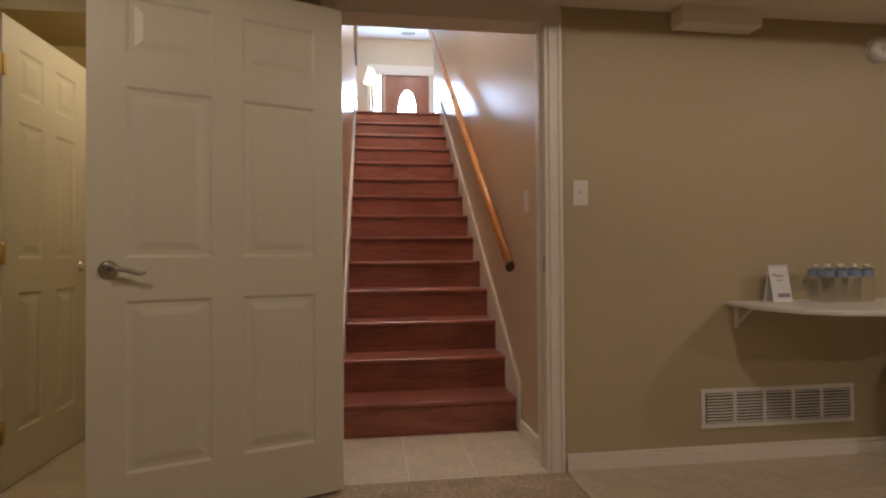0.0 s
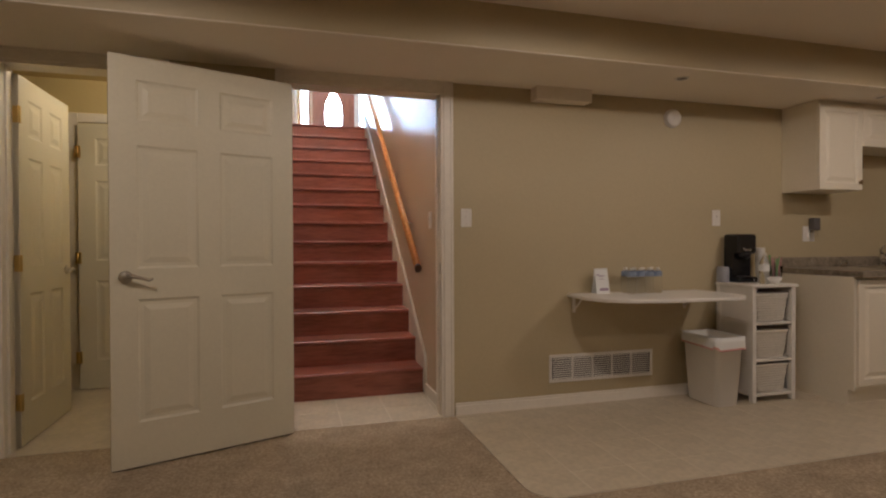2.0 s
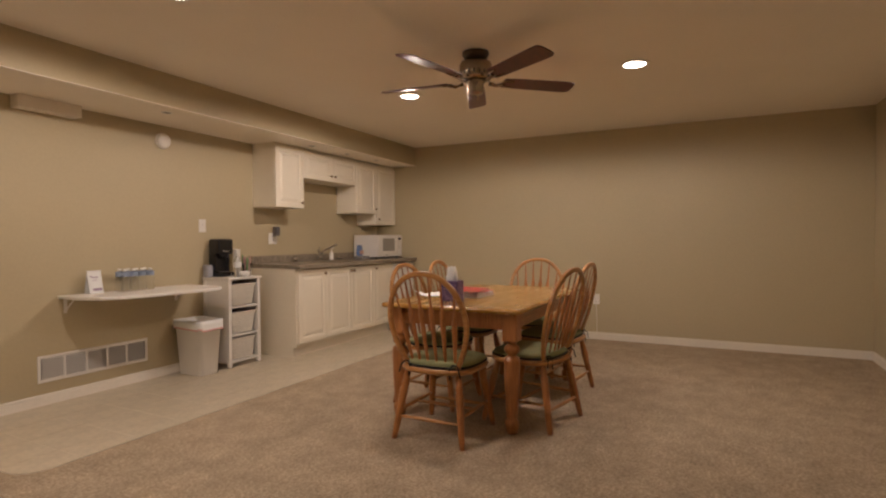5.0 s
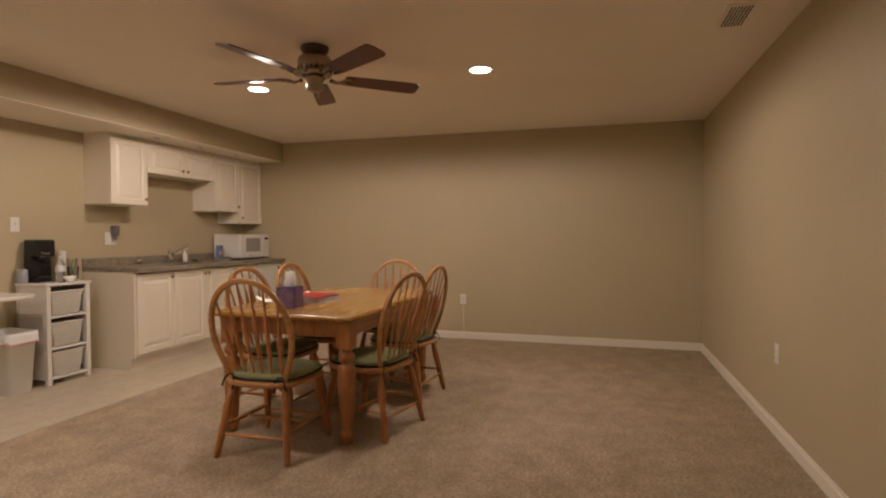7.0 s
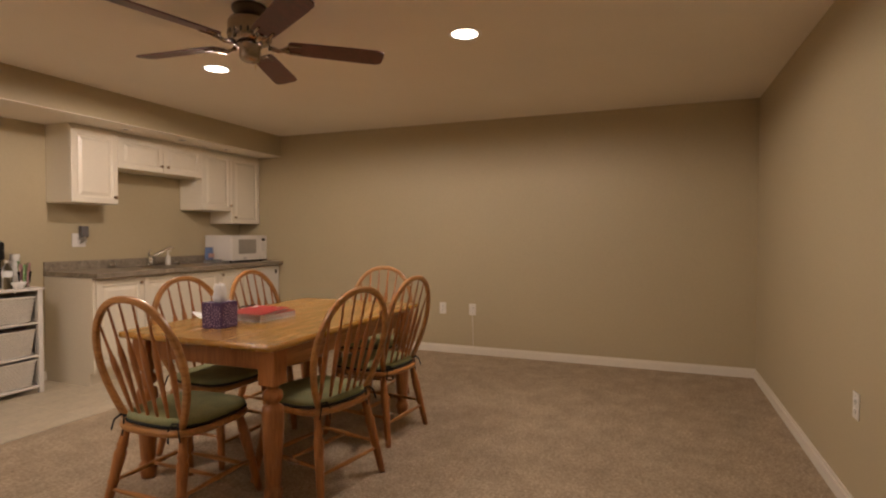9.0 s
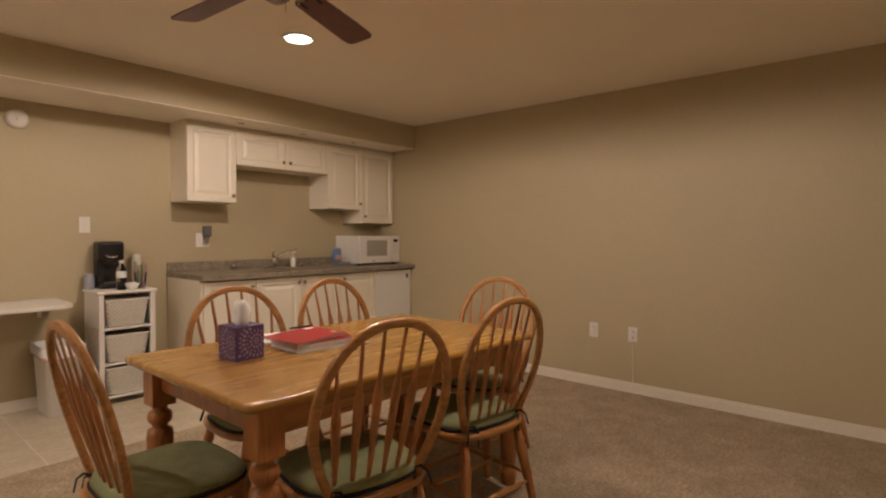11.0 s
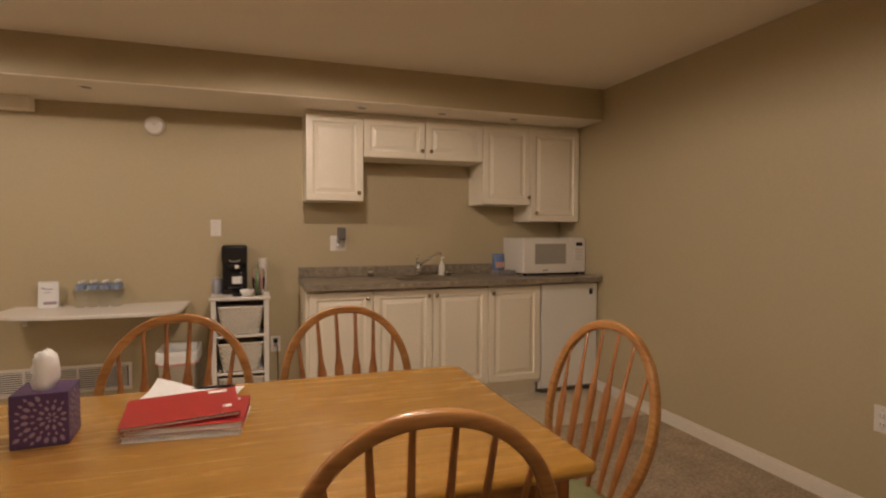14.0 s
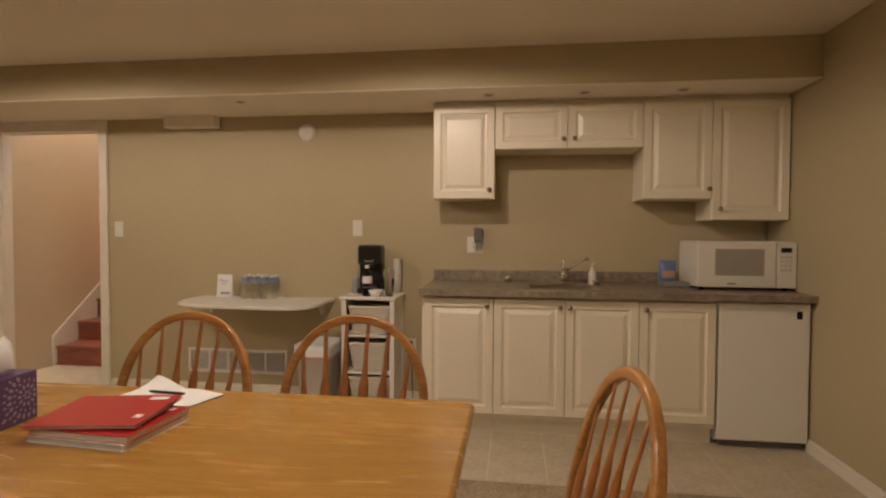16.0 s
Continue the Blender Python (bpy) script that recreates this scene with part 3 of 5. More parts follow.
def worktop():
    w = thing("worktop", "grey stone-pattern laminate worktop with backsplash", "worktop")
    b = B()
    z0, z1 = 0.866, 0.904
    x0, x1 = 3.484, XR - 0.002
    xs, ys = (x0, SKX0, SKX1, x1), (YF, SKY0, SKY1, YW - 0.001)
    vt = {(i, j, k): b.verts.new((xs[i], ys[j], (z0, z1)[k])) for i in range(4) for j in range(4) for k in range(2)}
    cells = {(i, j) for i in range(3) for j in range(3)} - {(1, 1)}
    for i, j in cells:
        for k in range(2):
            b.faces.new([vt[q] for q in ((i, j, k), (i + 1, j, k), (i + 1, j + 1, k), (i, j + 1, k))])
        for (di, dj), (p, q) in (((-1, 0), ((0, 0), (0, 1))), ((1, 0), ((1, 0), (1, 1))), ((0, -1), ((0, 0), (1, 0))), ((0, 1), ((0, 1), (1, 1)))):
            if (i + di, j + dj) not in cells:
                b.faces.new([vt[t] for t in ((i + p[0], j + p[1], 0), (i + q[0], j + q[1], 0), (i + q[0], j + q[1], 1), (i + p[0], j + p[1], 1))])
    rim = [e for e in b.edges if all(v.co.y == YF for v in e.verts) and abs(e.verts[0].co.z - e.verts[1].co.z) < 1e-6]
    bmesh.ops.bevel(b, geom=rim, offset=0.008, segments=3, profile=0.5, affect="EDGES")
    part("slab", b, COUNTER, w)
    b = B()
    box(b, x0, x1, YW - 0.021, YW - 0.002, z1 - 0.002, z1 + 0.078, 0.004)
    part("backsplash", b, COUNTER, w)


worktop()


def sink():
    s = thing("sink", "stainless steel bar sink set in the worktop", "sink")
    b = B()
    z = 0.908
    x0, x1, y0, y1 = SKX0 - 0.012, SKX1 + 0.012, SKY0 - 0.012, SKY1 + 0.012
    prof = ((0, z - 0.004), (0.004, z), (0.026, z), (0.034, z - 0.008), (0.045, z - 0.15), (0.07, z - 0.165))
    rings(b, [[(x0 + g, y0 + g, q), (x1 - g, y0 + g, q), (x1 - g, y1 - g, q), (x0 + g, y1 - g, q)] for g, q in prof], caps=False)
    b.faces.ensure_lookup_table()
    vs = sorted(b.verts, key=lambda v: v.co.z)[:4]
    c = sum((v.co for v in vs), Vector()) / 4
    b.faces.new(sorted(vs, key=lambda v: math.atan2(v.co.y - c.y, v.co.x - c.x)))
    part("basin", b, NICKEL, s)
    part("drain", lathe(B(), [(0.0, z - 0.166), (0.03, z - 0.164), (0.03, z - 0.16), (0.0, z - 0.158)], 16, pose(4.37, 2.03, 0)), CHROME, s)


sink()


def faucet():
    f = thing("faucet", "chrome single-lever faucet behind the sink", "faucet")
    x, y, z = 4.40, 2.262, 0.904
    b = B()
    box(b, x - 0.1, x + 0.1, y - 0.024, y + 0.024, z, z + 0.012, 0.005, 3)
    part("deck_plate", b, CHROME, f)
    part("body", lathe(B(), [(0.0, 0), (0.026, 0), (0.024, 0.05), (0.02, 0.085), (0.0, 0.09)], 16, pose(x, y, z + 0.01)), CHROME, f)
    b = B()
    tube(b, [(x, y, z + 0.07), (x + 0.03, y - 0.04, z + 0.11), (x + 0.10, y - 0.11, z + 0.165), (x + 0.13, y - 0.14, z + 0.185), (x + 0.14, y - 0.15, z + 0.17)], [0.014, 0.012, 0.011, 0.011, 0.010], 12)
    part("spout", b, CHROME, f)
    b = B()
    tube(b, [(x, y, z + 0.09), (x - 0.012, y + 0.005, z + 0.13), (x - 0.005, y - 0.02, z + 0.165)], [0.014, 0.008, 0.007], 10)
    part("lever", b, CHROME, f)


faucet()


def fridge():
    f = thing("mini_fridge", "white under-counter mini fridge with a dark badge", "fridge", m=pose(0, 0, 0))
    x0, x1, y = 5.238, 5.732, 1.785
    b = B()
    box(b, x0, x1, y + 0.055, YW - 0.03, 0.03, 0.855, 0.006)
    part("body", b, FRIDGEW, f)
    b = B()
    box(b, x0, x1, y, y + 0.05, 0.05, 0.855, 0.010, 3)
    d = part("door", b, FRIDGEW, f)
    b = B()
    box(b, x0 + 0.01, x1 - 0.01, y + 0.048, y + 0.057, 0.06, 0.845)
    part("gasket", b, GREYPL, f)
    b = B()
    box(b, x1 - 0.075, x1 - 0.045, y - 0.003, y + 0.001, 0.765, 0.81, 0.001)
    part("badge", b, BLACKPL, d, "small dark badge")
    b = B()
    box(b, x0 + 0.02, x1 - 0.02, y + 0.03, y + 0.06, 0.012, 0.05)
    part("kick_grille", b, GREYPL, f)
    for x in (x0 + 0.03, x1 - 0.03):
        b = B()
        lathe(b, [(0.0, 0), (0.015, 0), (0.015, 0.03), (0.0, 0.03)], 10, pose(x, y + 0.08, 0.006))
        part("foot", b, BLACKPL, f)


fridge()


def microwave():
    m = thing("microwave", "white microwave oven with a grey window on the worktop", "microwave")
    x0, x1, y, z0, z1 = 5.175, 5.738, 1.965, 0.922, 1.203
    b = B()
    box(b, x0, x1, y + 0.02, YW - 0.03, z0, z1, 0.006)
    part("body", b, WHITEPL, m)
    b = B()
    box(b, x0, x1 - 0.115, y, y + 0.019, z0 + 0.002, z1 - 0.002, 0.006, 3)
    d = part("door", b, WHITEPL, m)
    b = B()
    box(b, x0 + 0.10, x1 - 0.183, y - 0.0015, y + 0.002, z0 + 0.074, z1 - 0.045, 0.001)
    part("window", b, material("microwave_window", (0.36, 0.34, 0.30), 0.25, vary=0.05), d, "grey screened window")
    b = B()
    box(b, x1 - 0.113, x1, y, y + 0.019, z0 + 0.002, z1 - 0.002, 0.005, 3)
    p = part("control_panel", b, WHITEPL, m)
    b = B()
    box(b, x1 - 0.09, x1 - 0.03, y - 0.0015, y + 0.001, z1 - 0.065, z1 - 0.035)
    part("display", b, BLACKPL, p)
    for r in range(4):
        for q in range(3):
            b = B()
            box(b, x1 - 0.092 + q * 0.023, x1 - 0.074 + q * 0.023, y - 0.0015, y + 0.001, z1 - 0.10 - r * 0.026, z1 - 0.084 - r * 0.026)
            part("key", b, material("key_grey", (0.6, 0.58, 0.54), 0.5) if r + q == 0 else bpy.data.materials["key_grey"], p)
    b = B()
    box(b, x0 + 0.17, x0 + 0.22, y - 0.001, y + 0.001, z0 + 0.02, z0 + 0.028)
    part("badge", b, GREYPL, d)
    for x in (x0 + 0.04, x1 - 0.04):
        for yy in (y + 0.06, YW - 0.07):
            part("foot", lathe(B(), [(0, 0), (0.013, 0), (0.013, 0.015), (0, 0.015)], 10, pose(x, yy, 0.904)), BLACKPL, m)


microwave()


# ---- table and chairs ----
def round_plate(bm, w, d, z0, z1, corner, bevel, n=6):
    """A slab with rounded corners and a softened edge, about the origin."""
    def loop(inset, z):
        out = []
        r = max(corner - inset, 0.004)
        for cx, cy, a0 in ((w / 2 - corner, d / 2 - corner, 0), (-w / 2 + corner, d / 2 - corner, 90), (-w / 2 + corner, -d / 2 + corner, 180), (w / 2 - corner, -d / 2 + corner, 270)):
            for k in range(n + 1):
                a = radians(a0 + 90 * k / n)
                out.append((cx + r * math.cos(a), cy + r * math.sin(a), z))
        return out
    rings(bm, [loop(bevel, z0), loop(bevel * 0.3, z0 + bevel * 0.3), loop(0, z0 + bevel), loop(0, z1 - bevel), loop(bevel * 0.3, z1 - bevel * 0.3), loop(bevel, z1)])
    return bm


TX0, TX1, TY0, TY1, TZ = 2.41, 3.943, -0.813, 0.125, 0.739


def dining_table():
    cx, cy = (TX0 + TX1) / 2, (TY0 + TY1) / 2
    t = thing("dining_table", "golden oak farmhouse dining table with turned legs", "table", m=pose(cx, cy, 0))
    w, d = TX1 - TX0, TY1 - TY0
    part("tabletop", round_plate(B(), w, d, TZ - 0.03, TZ, 0.035, 0.012), OAKTOP, t)
    ix, iy = w / 2 - 0.105, d / 2 - 0.085
    for s in (-1, 1):
        b = B()
        box(b, -ix, ix, s * iy - 0.011, s * iy + 0.011, TZ - 0.135, TZ - 0.03, 0.003)
        part("apron", b, OAK, t)
        b = B()
        box(b, s * ix - 0.011, s * ix + 0.011, -iy, iy, TZ - 0.135, TZ - 0.03, 0.003)
        part("apron", b, OAKLEG, t)
    for sx in (-1, 1):
        for sy in (-1, 1):
            b = B()
            box(b, sx * ix - 0.045, sx * ix + 0.045, sy * iy - 0.045, sy * iy + 0.045, TZ - 0.195, TZ - 0.03, 0.004)
            lathe(b, [(0.040, 0.555), (0.044, 0.548), (0.030, 0.535), (0.026, 0.525), (0.042, 0.512), (0.046, 0.495), (0.043, 0.478), (0.028, 0.463), (0.027, 0.455), (0.045, 0.445), (0.049, 0.42),
                      (0.048, 0.36), (0.044, 0.25), (0.038, 0.14), (0.035, 0.10), (0.030, 0.085), (0.041, 0.07), (0.043, 0.05), (0.036, 0.02), (0.033, 0.0)][::-1], 18, pose(sx * ix, sy * iy, 0))
            part("leg", b, OAKLEG, t)
    return t


dining_table()


def windsor_chair(m):
    """Arrow-back bow chair that faces +y, origin on the floor under the seat."""
    c = thing("dining_chair", "golden oak arrow-back bow chair with a green tie-on cushion", "chair", "chairs round the table", m)
    zs = 0.415
    # saddle seat
    b = B()
    n = 28
    def seat_loop(k, z):
        out = []
        for i in range(n):
            a = 2 * math.pi * i / n
            ca, sa = math.cos(a), math.sin(a)
            e = 0.62
            x = 0.235 * k * math.copysign(abs(ca) ** e, ca) * (1.0 + 0.06 * sa)
            y = 0.222 * k * math.copysign(abs(sa) ** e, sa)
            out.append((x, y, z))
        return out
    rings(b, [seat_loop(0.90, zs - 0.034), seat_loop(0.975, zs - 0.026), seat_loop(1.0, zs - 0.014), seat_loop(0.985, zs - 0.003), seat_loop(0.95, zs)])
    part("seat", b, OAK, c)
    legs = {}
    for sx in (-1, 1):
        for sy in (-1, 1):
            top, foot = Vector((sx * 0.16, sy * 0.155, zs - 0.02)), Vector((sx * 0.215, sy * 0.23, 0.0))
            L = (top - foot).length
            prof = [(0.0, 0), (0.0145, 0), (0.0175, 0.03), (0.02, 0.15), (0.0235, 0.163), (0.02, 0.176), (0.0235, 0.25), (0.0255, 0.285), (0.019, 0.302), (0.024, 0.316), (0.02, 0.33), (0.017, L - 0.01), (0, L - 0.01)]
            part("leg", lathe(B(), prof, 12, along(foot, top)), OAKLEG, c)
            legs[sx, sy] = lambda f, t=top, o=foot: o.lerp(t, f)
    def rung(p, q):
        tube_pts = [p.lerp(q, f) for f in (0, 0.12, 0.35, 0.5, 0.65, 0.88, 1)]
        b = B()
        tube(b, tube_pts, [0.007, 0.008, 0.011, 0.0125, 0.011, 0.008, 0.007], 8)
        part("stretcher", b, OAK, c)
    rung(legs[-1, -1](0.40), legs[-1, 1](0.40))
    rung(legs[1, -1](0.40), legs[1, 1](0.40))
    l, r = legs[-1, -1](0.40).lerp(legs[-1, 1](0.40), 0.5), legs[1, -1](0.40).lerp(legs[1, 1](0.40), 0.5)
    rung(l, r)
    rung(legs[-1, -1](0.32), legs[1, -1](0.32))
    rung(legs[-1, 1](0.32), legs[1, 1](0.32))
    # bow: half-width as a function of height, leaning back
    H = 0.953
    def bow(u):
        # u runs 0..1 from one foot of the bow to the other
        side = -1 if u < 0.5 else 1
        v = 2 * (u if u < 0.5 else 1 - u)
        if v < 0.42:
            h, w = 0.50 * v / 0.42, 0.150 + 0.088 * math.sin(v / 0.42 * math.pi / 2)
        else:
            q = (v - 0.42) / 0.58 * math.pi / 2
            h, w = 0.50 + 0.50 * math.sin(q), 0.238 * max(math.cos(q), 0.0) ** 0.92
        z = zs - 0.01 + (H - zs + 0.01) * h
        return Vector((side * w, -0.155 - 0.13 * h, z))
    b = B()
    # flat-faced band with softened corners
    def band(u):
        p, d = bow(u), (bow(min(u + 0.01, 1)) - bow(max(u - 0.01, 0))).normalized()
        back = Vector((0, 1, 0)) - d * d.y
        back.normalize()
        out = d.cross(back)
        sq = lambda q: math.copysign(abs(q) ** 0.45, q)
        return [p + out * (0.0145 * sq(math.cos(q))) + back * (0.0115 * sq(math.sin(q))) for q in [2 * math.pi * k / 16 + 0.1 for k in range(16)]]
    rings(b, [band(i / 56) for i in range(57)])
    part("bow", b, OAK, c)
    tops = [bow(i / 400) for i in range(401)]
    for k in range(6):
        f = (k - 2.5) / 2.5
        foot = Vector((f * 0.132, -0.15 - 0.018 * (1 - f * f) + 0.012, zs - 0.006))
        tx = f * 0.185
        top = min((p for p in tops if p.z > 0.7), key=lambda p: abs(p.x - tx))
        pts, rad = [], []
        for u, rr in ((0, 0.0075), (0.08, 0.0085), (0.25, 0.0125), (0.42, 0.016), (0.54, 0.0175), (0.61, 0.0165), (0.67, 0.0105), (0.74, 0.008), (0.88, 0.007), (1.0, 0.0062)):
            pts.append(foot.lerp(top, u))
            rad.append(rr)
        b = B()
        tube(b, pts, rad, 8, 0.55)
        part("spindle", b, OAKLEG, c)
    # cushion with ties
    b = B()
    def cush(k, z):
        return [(x * k, y * k + 0.012, z) for x, y, _ in seat_loop(0.93, 0)]
    rings(b, [cush(0.93, zs + 0.002), cush(0.99, zs + 0.010), cush(1.0, zs + 0.019), cush(0.97, zs + 0.030), cush(0.86, zs + 0.038), cush(0.5, zs + 0.041), cush(0.12, zs + 0.036)])
    cu = part("cushion", b, GREEN, c, "green cotton seat cushion")
    b = B()
    rings(b, [cush(1.0, zs + 0.0005), cush(1.025, zs + 0.006), cush(1.012, zs + 0.0135), cush(0.93, zs + 0.015)])
    part("backing", b, BLACKCLOTH, cu, "black cloth underside")
    for sx in (-1, 1):
        b = B()
        x = sx * 0.15
        tube(b, [(x, -0.165, zs + 0.02), (x + sx * 0.012, -0.185, zs + 0.03), (x + sx * 0.03, -0.2, zs + 0.012), (x + sx * 0.045, -0.205, zs - 0.035)], 0.005, 6, 0.5)
        tube(b, [(x, -0.165, zs + 0.02), (x - sx * 0.012, -0.19, zs + 0.028), (x - sx * 0.025, -0.2, zs + 0.0), (x - sx * 0.02, -0.205, zs - 0.05)], 0.005, 6, 0.5)
        part("tie", b, BLACKCLOTH, cu)
    return c


first = windsor_chair(pose(2.373, -0.36, 0, 0, 0, -90))
for q in ((2.826, -0.756, -11), (3.518, -0.706, -6), (2.93, -0.026, 178), (3.534, -0.001, 181), (4.025, -0.376, 96)):
    copy_thing(first, pose(q[0], q[1], 0, 0, 0, q[2]))


# ---- ceiling fan and recessed lights ----
def ceiling_fan():
    f = thing("ceiling_fan", "five-blade ceiling fan with mahogany blades and a pewter motor", "fan", m=pose(2.768, -0.397, ZC))
    part("canopy", lathe(B(), [(0.0, 0.0), (0.085, 0.0), (0.088, -0.014), (0.07, -0.045), (0.04, -0.056), (0.0, -0.057)][::-1], 24), DARKMETAL, f)
    part("motor_housing", lathe(B(), [(0.0, -0.182), (0.075, -0.182), (0.098, -0.175), (0.106, -0.163), (0.106, -0.085), (0.096, -0.066), (0.06, -0.055), (0.0, -0.053)], 28), PEWTER, f, "polished pewter motor housing")
    part("switch_housing", lathe(B(), [(0.0, -0.275), (0.03, -0.275), (0.047, -0.264), (0.052, -0.25), (0.052, -0.205), (0.062, -0.198), (0.062, -0.182), (0.0, -0.182)], 24), PEWTER, f)
    b = B()
    tube(b, [(0.04, 0, -0.268), (0.04, 0, -0.30)], 0.002, 6)
    part("pull_chain", b, BRASS, f)
    for k in range(20):
        b = B()
        box(b, 0.102, 0.1075, -0.004, 0.004, -0.155, -0.13, 0.001, 1, pose(0, 0, 0, 0, 0, 18 * k))
        part("vent_slot", b, DARK, f)
    for k in range(5):
        m = pose(0, 0, -0.185, 0, 0, 22 + 72 * k) @ pose(0, 0, 0, -12, 0, 0)
        b = B()
        tube(b, [m @ Vector(p) for p in ((0.09, 0, -0.01), (0.14, 0, -0.022), (0.19, 0, -0.008))], [0.014, 0.011, 0.012], 8)
        for s in (-1, 1):
            tube(b, [m @ Vector(p) for p in ((0.15, 0, -0.018), (0.19, s * 0.035, -0.008), (0.25, s * 0.035, -0.006))], 0.007, 8)
        iron = part("blade_iron", b, PEWTER, f)
        b = B()
        prof = [(0.185, 0.045), (0.20, 0.056), (0.30, 0.060), (0.60, 0.068), (0.655, 0.066), (0.675, 0.055), (0.682, 0.03)]
        out = [(x, y) for x, y in prof] + [(x, -y) for x, y in reversed(prof)]
        rings(b, [[m @ Vector((x, y, z)) for x, y in out] for z in (-0.004, 0.003)])
        for fc in b.faces:
            fc.smooth = False
        part("blade", b, BLADE, f)


ceiling_fan()
for cx, cy in CANS:
    c = thing("recessed_light", "lit recessed ceiling light with a white trim ring", "ceiling light", "recessed lights", pose(cx, cy, ZC))
    part("trim_ring", lathe(B(), [(0.075, 0.0), (0.098, 0.0), (0.098, -0.004), (0.09, -0.008), (0.075, -0.006), (0.075, 0.0)], 32), WHITEPL, c)
    b = B()
    lathe(b, [(0.0, -0.0035), (0.075, -0.0035), (0.075, -0.002), (0.0, -0.002)], 32)
    part("bulb_face", b, CANGLOW, c, "glowing lamp face")


# ---- wall fixtures ----
def plate(name, x, z, label, w=0.072, h=0.117, wall="north", y=0.0, kind="toggle"):
    """A switch or outlet plate; built facing -y, then turned onto its wall."""
    m = {"north": pose(x, YW, z), "east": pose(XR, y, z, 0, 0, -90), "south": pose(x, YN, z, 0, 0, 180), "stair": pose(SX1, y, z, 0, 0, -90)}[wall]
    p = thing(name, label, "switch" if kind == "toggle" else "outlet", m=m)
    b = B()
    box(b, -w / 2, w / 2, -0.006, -0.0005, -h / 2, h / 2, 0.003, 2)
    part("cover_plate", b, WHITEPL, p)
    if kind == "toggle":
        b = B()
        box(b, -0.005, 0.005, -0.016, -0.005, 0.0, 0.018, 0.002)
        part("toggle", b, WHITEPL, p)
    else:
        for s in (-1, 1):
            b = B()
            lathe(b, [(0.0, 0), (0.0165, 0), (0.0165, 0.003), (0.0, 0.003)], 16, pose(0, -0.005, s * 0.02, 90, 0, 0))
            q = part("socket", b, WHITEPL, p)
            for xx in (-0.006, 0.006):
                b = B()
                box(b, xx - 0.001, xx + 0.001, -0.0088, -0.0078, s * 0.02 - 0.004, s * 0.02 + 0.004)
                part("slot", b, DARK, q)
    for s in (-1, 1):
        part("screw", lathe(B(), [(0, 0), (0.003, 0), (0.003, 0.001), (0, 0.0012)], 8, pose(0, -0.006, s * 0.042, 90, 0, 0)), NICKEL, p)
    return p


plate("light_switch", 0.979, 1.262, "white toggle light switch beside the stair doorway")
plate("light_switch", 2.911, 1.278, "white toggle light switch above the coffee maker")
plate("light_switch", 0, 1.264, "white toggle light switch inside the stairwell", wall="stair", y=2.79)
plate("wall_outlet", 3.783, 1.162, "white double outlet plate above the worktop", w=0.118, kind="outlet")
plate("wall_outlet", 3.315, 0.41, "white outlet beside the storage rack", kind="outlet")
plate("wall_outlet", 0, 0.454, "white cover plate low on the end wall", wall="east", y=-0.277, kind="outlet")
plate("wall_outlet", 0, 0.454, "white outlet low on the end wall", wall="east", y=-0.599, kind="outlet")
plate("wall_outlet", 3.334, 0.483, "white outlet low on the long wall", wall="south", kind="outlet")


b = B()
tube(b, [(XR - 0.012, -0.6, 0.45), (XR - 0.02, -0.6, 0.42), (XR - 0.008, -0.602, 0.36), (XR - 0.006, -0.606, 0.2), (XR - 0.018, -0.61, 0.105), (XR - 0.02, -0.61, 0.02)], 0.0025, 6)
single("power_cord", b, WHITEPL, "thin white cord hanging from the end wall outlet", "cord")
b = B()
box(b, 3.30, 3.33, YW - 0.045, YW - 0.009, 0.425, 0.455, 0.005, 2)
tube(b, [(3.315, YW - 0.044, 0.44), (3.325, YW - 0.06, 0.40), (3.33, YW - 0.04, 0.30), (3.33, YW - 0.03, 0.12), (3.34, YW - 0.05, 0.015)], 0.003, 6)
single("plug", b, BLACKPL, "black plug and cord in the outlet beside the rack", "plug")


def smoke_alarm():
    s = thing("smoke_alarm", "round white smoke alarm high on the wall", "alarm", m=pose(2.527, YW, 1.984, 90, 0, 0))
    part("base", lathe(B(), [(0, 0.0), (0.066, 0.0), (0.066, 0.012), (0.0, 0.012)], 28), WHITEPL, s)
    part("cover", lathe(B(), [(0, 0.012), (0.062, 0.012), (0.060, 0.028), (0.045, 0.036), (0.0, 0.037)], 28), WHITEPL, s)
    part("test_button", lathe(B(), [(0, 0.036), (0.012, 0.036), (0.012, 0.040), (0, 0.040)], 12), WHITEPL, s)


smoke_alarm()


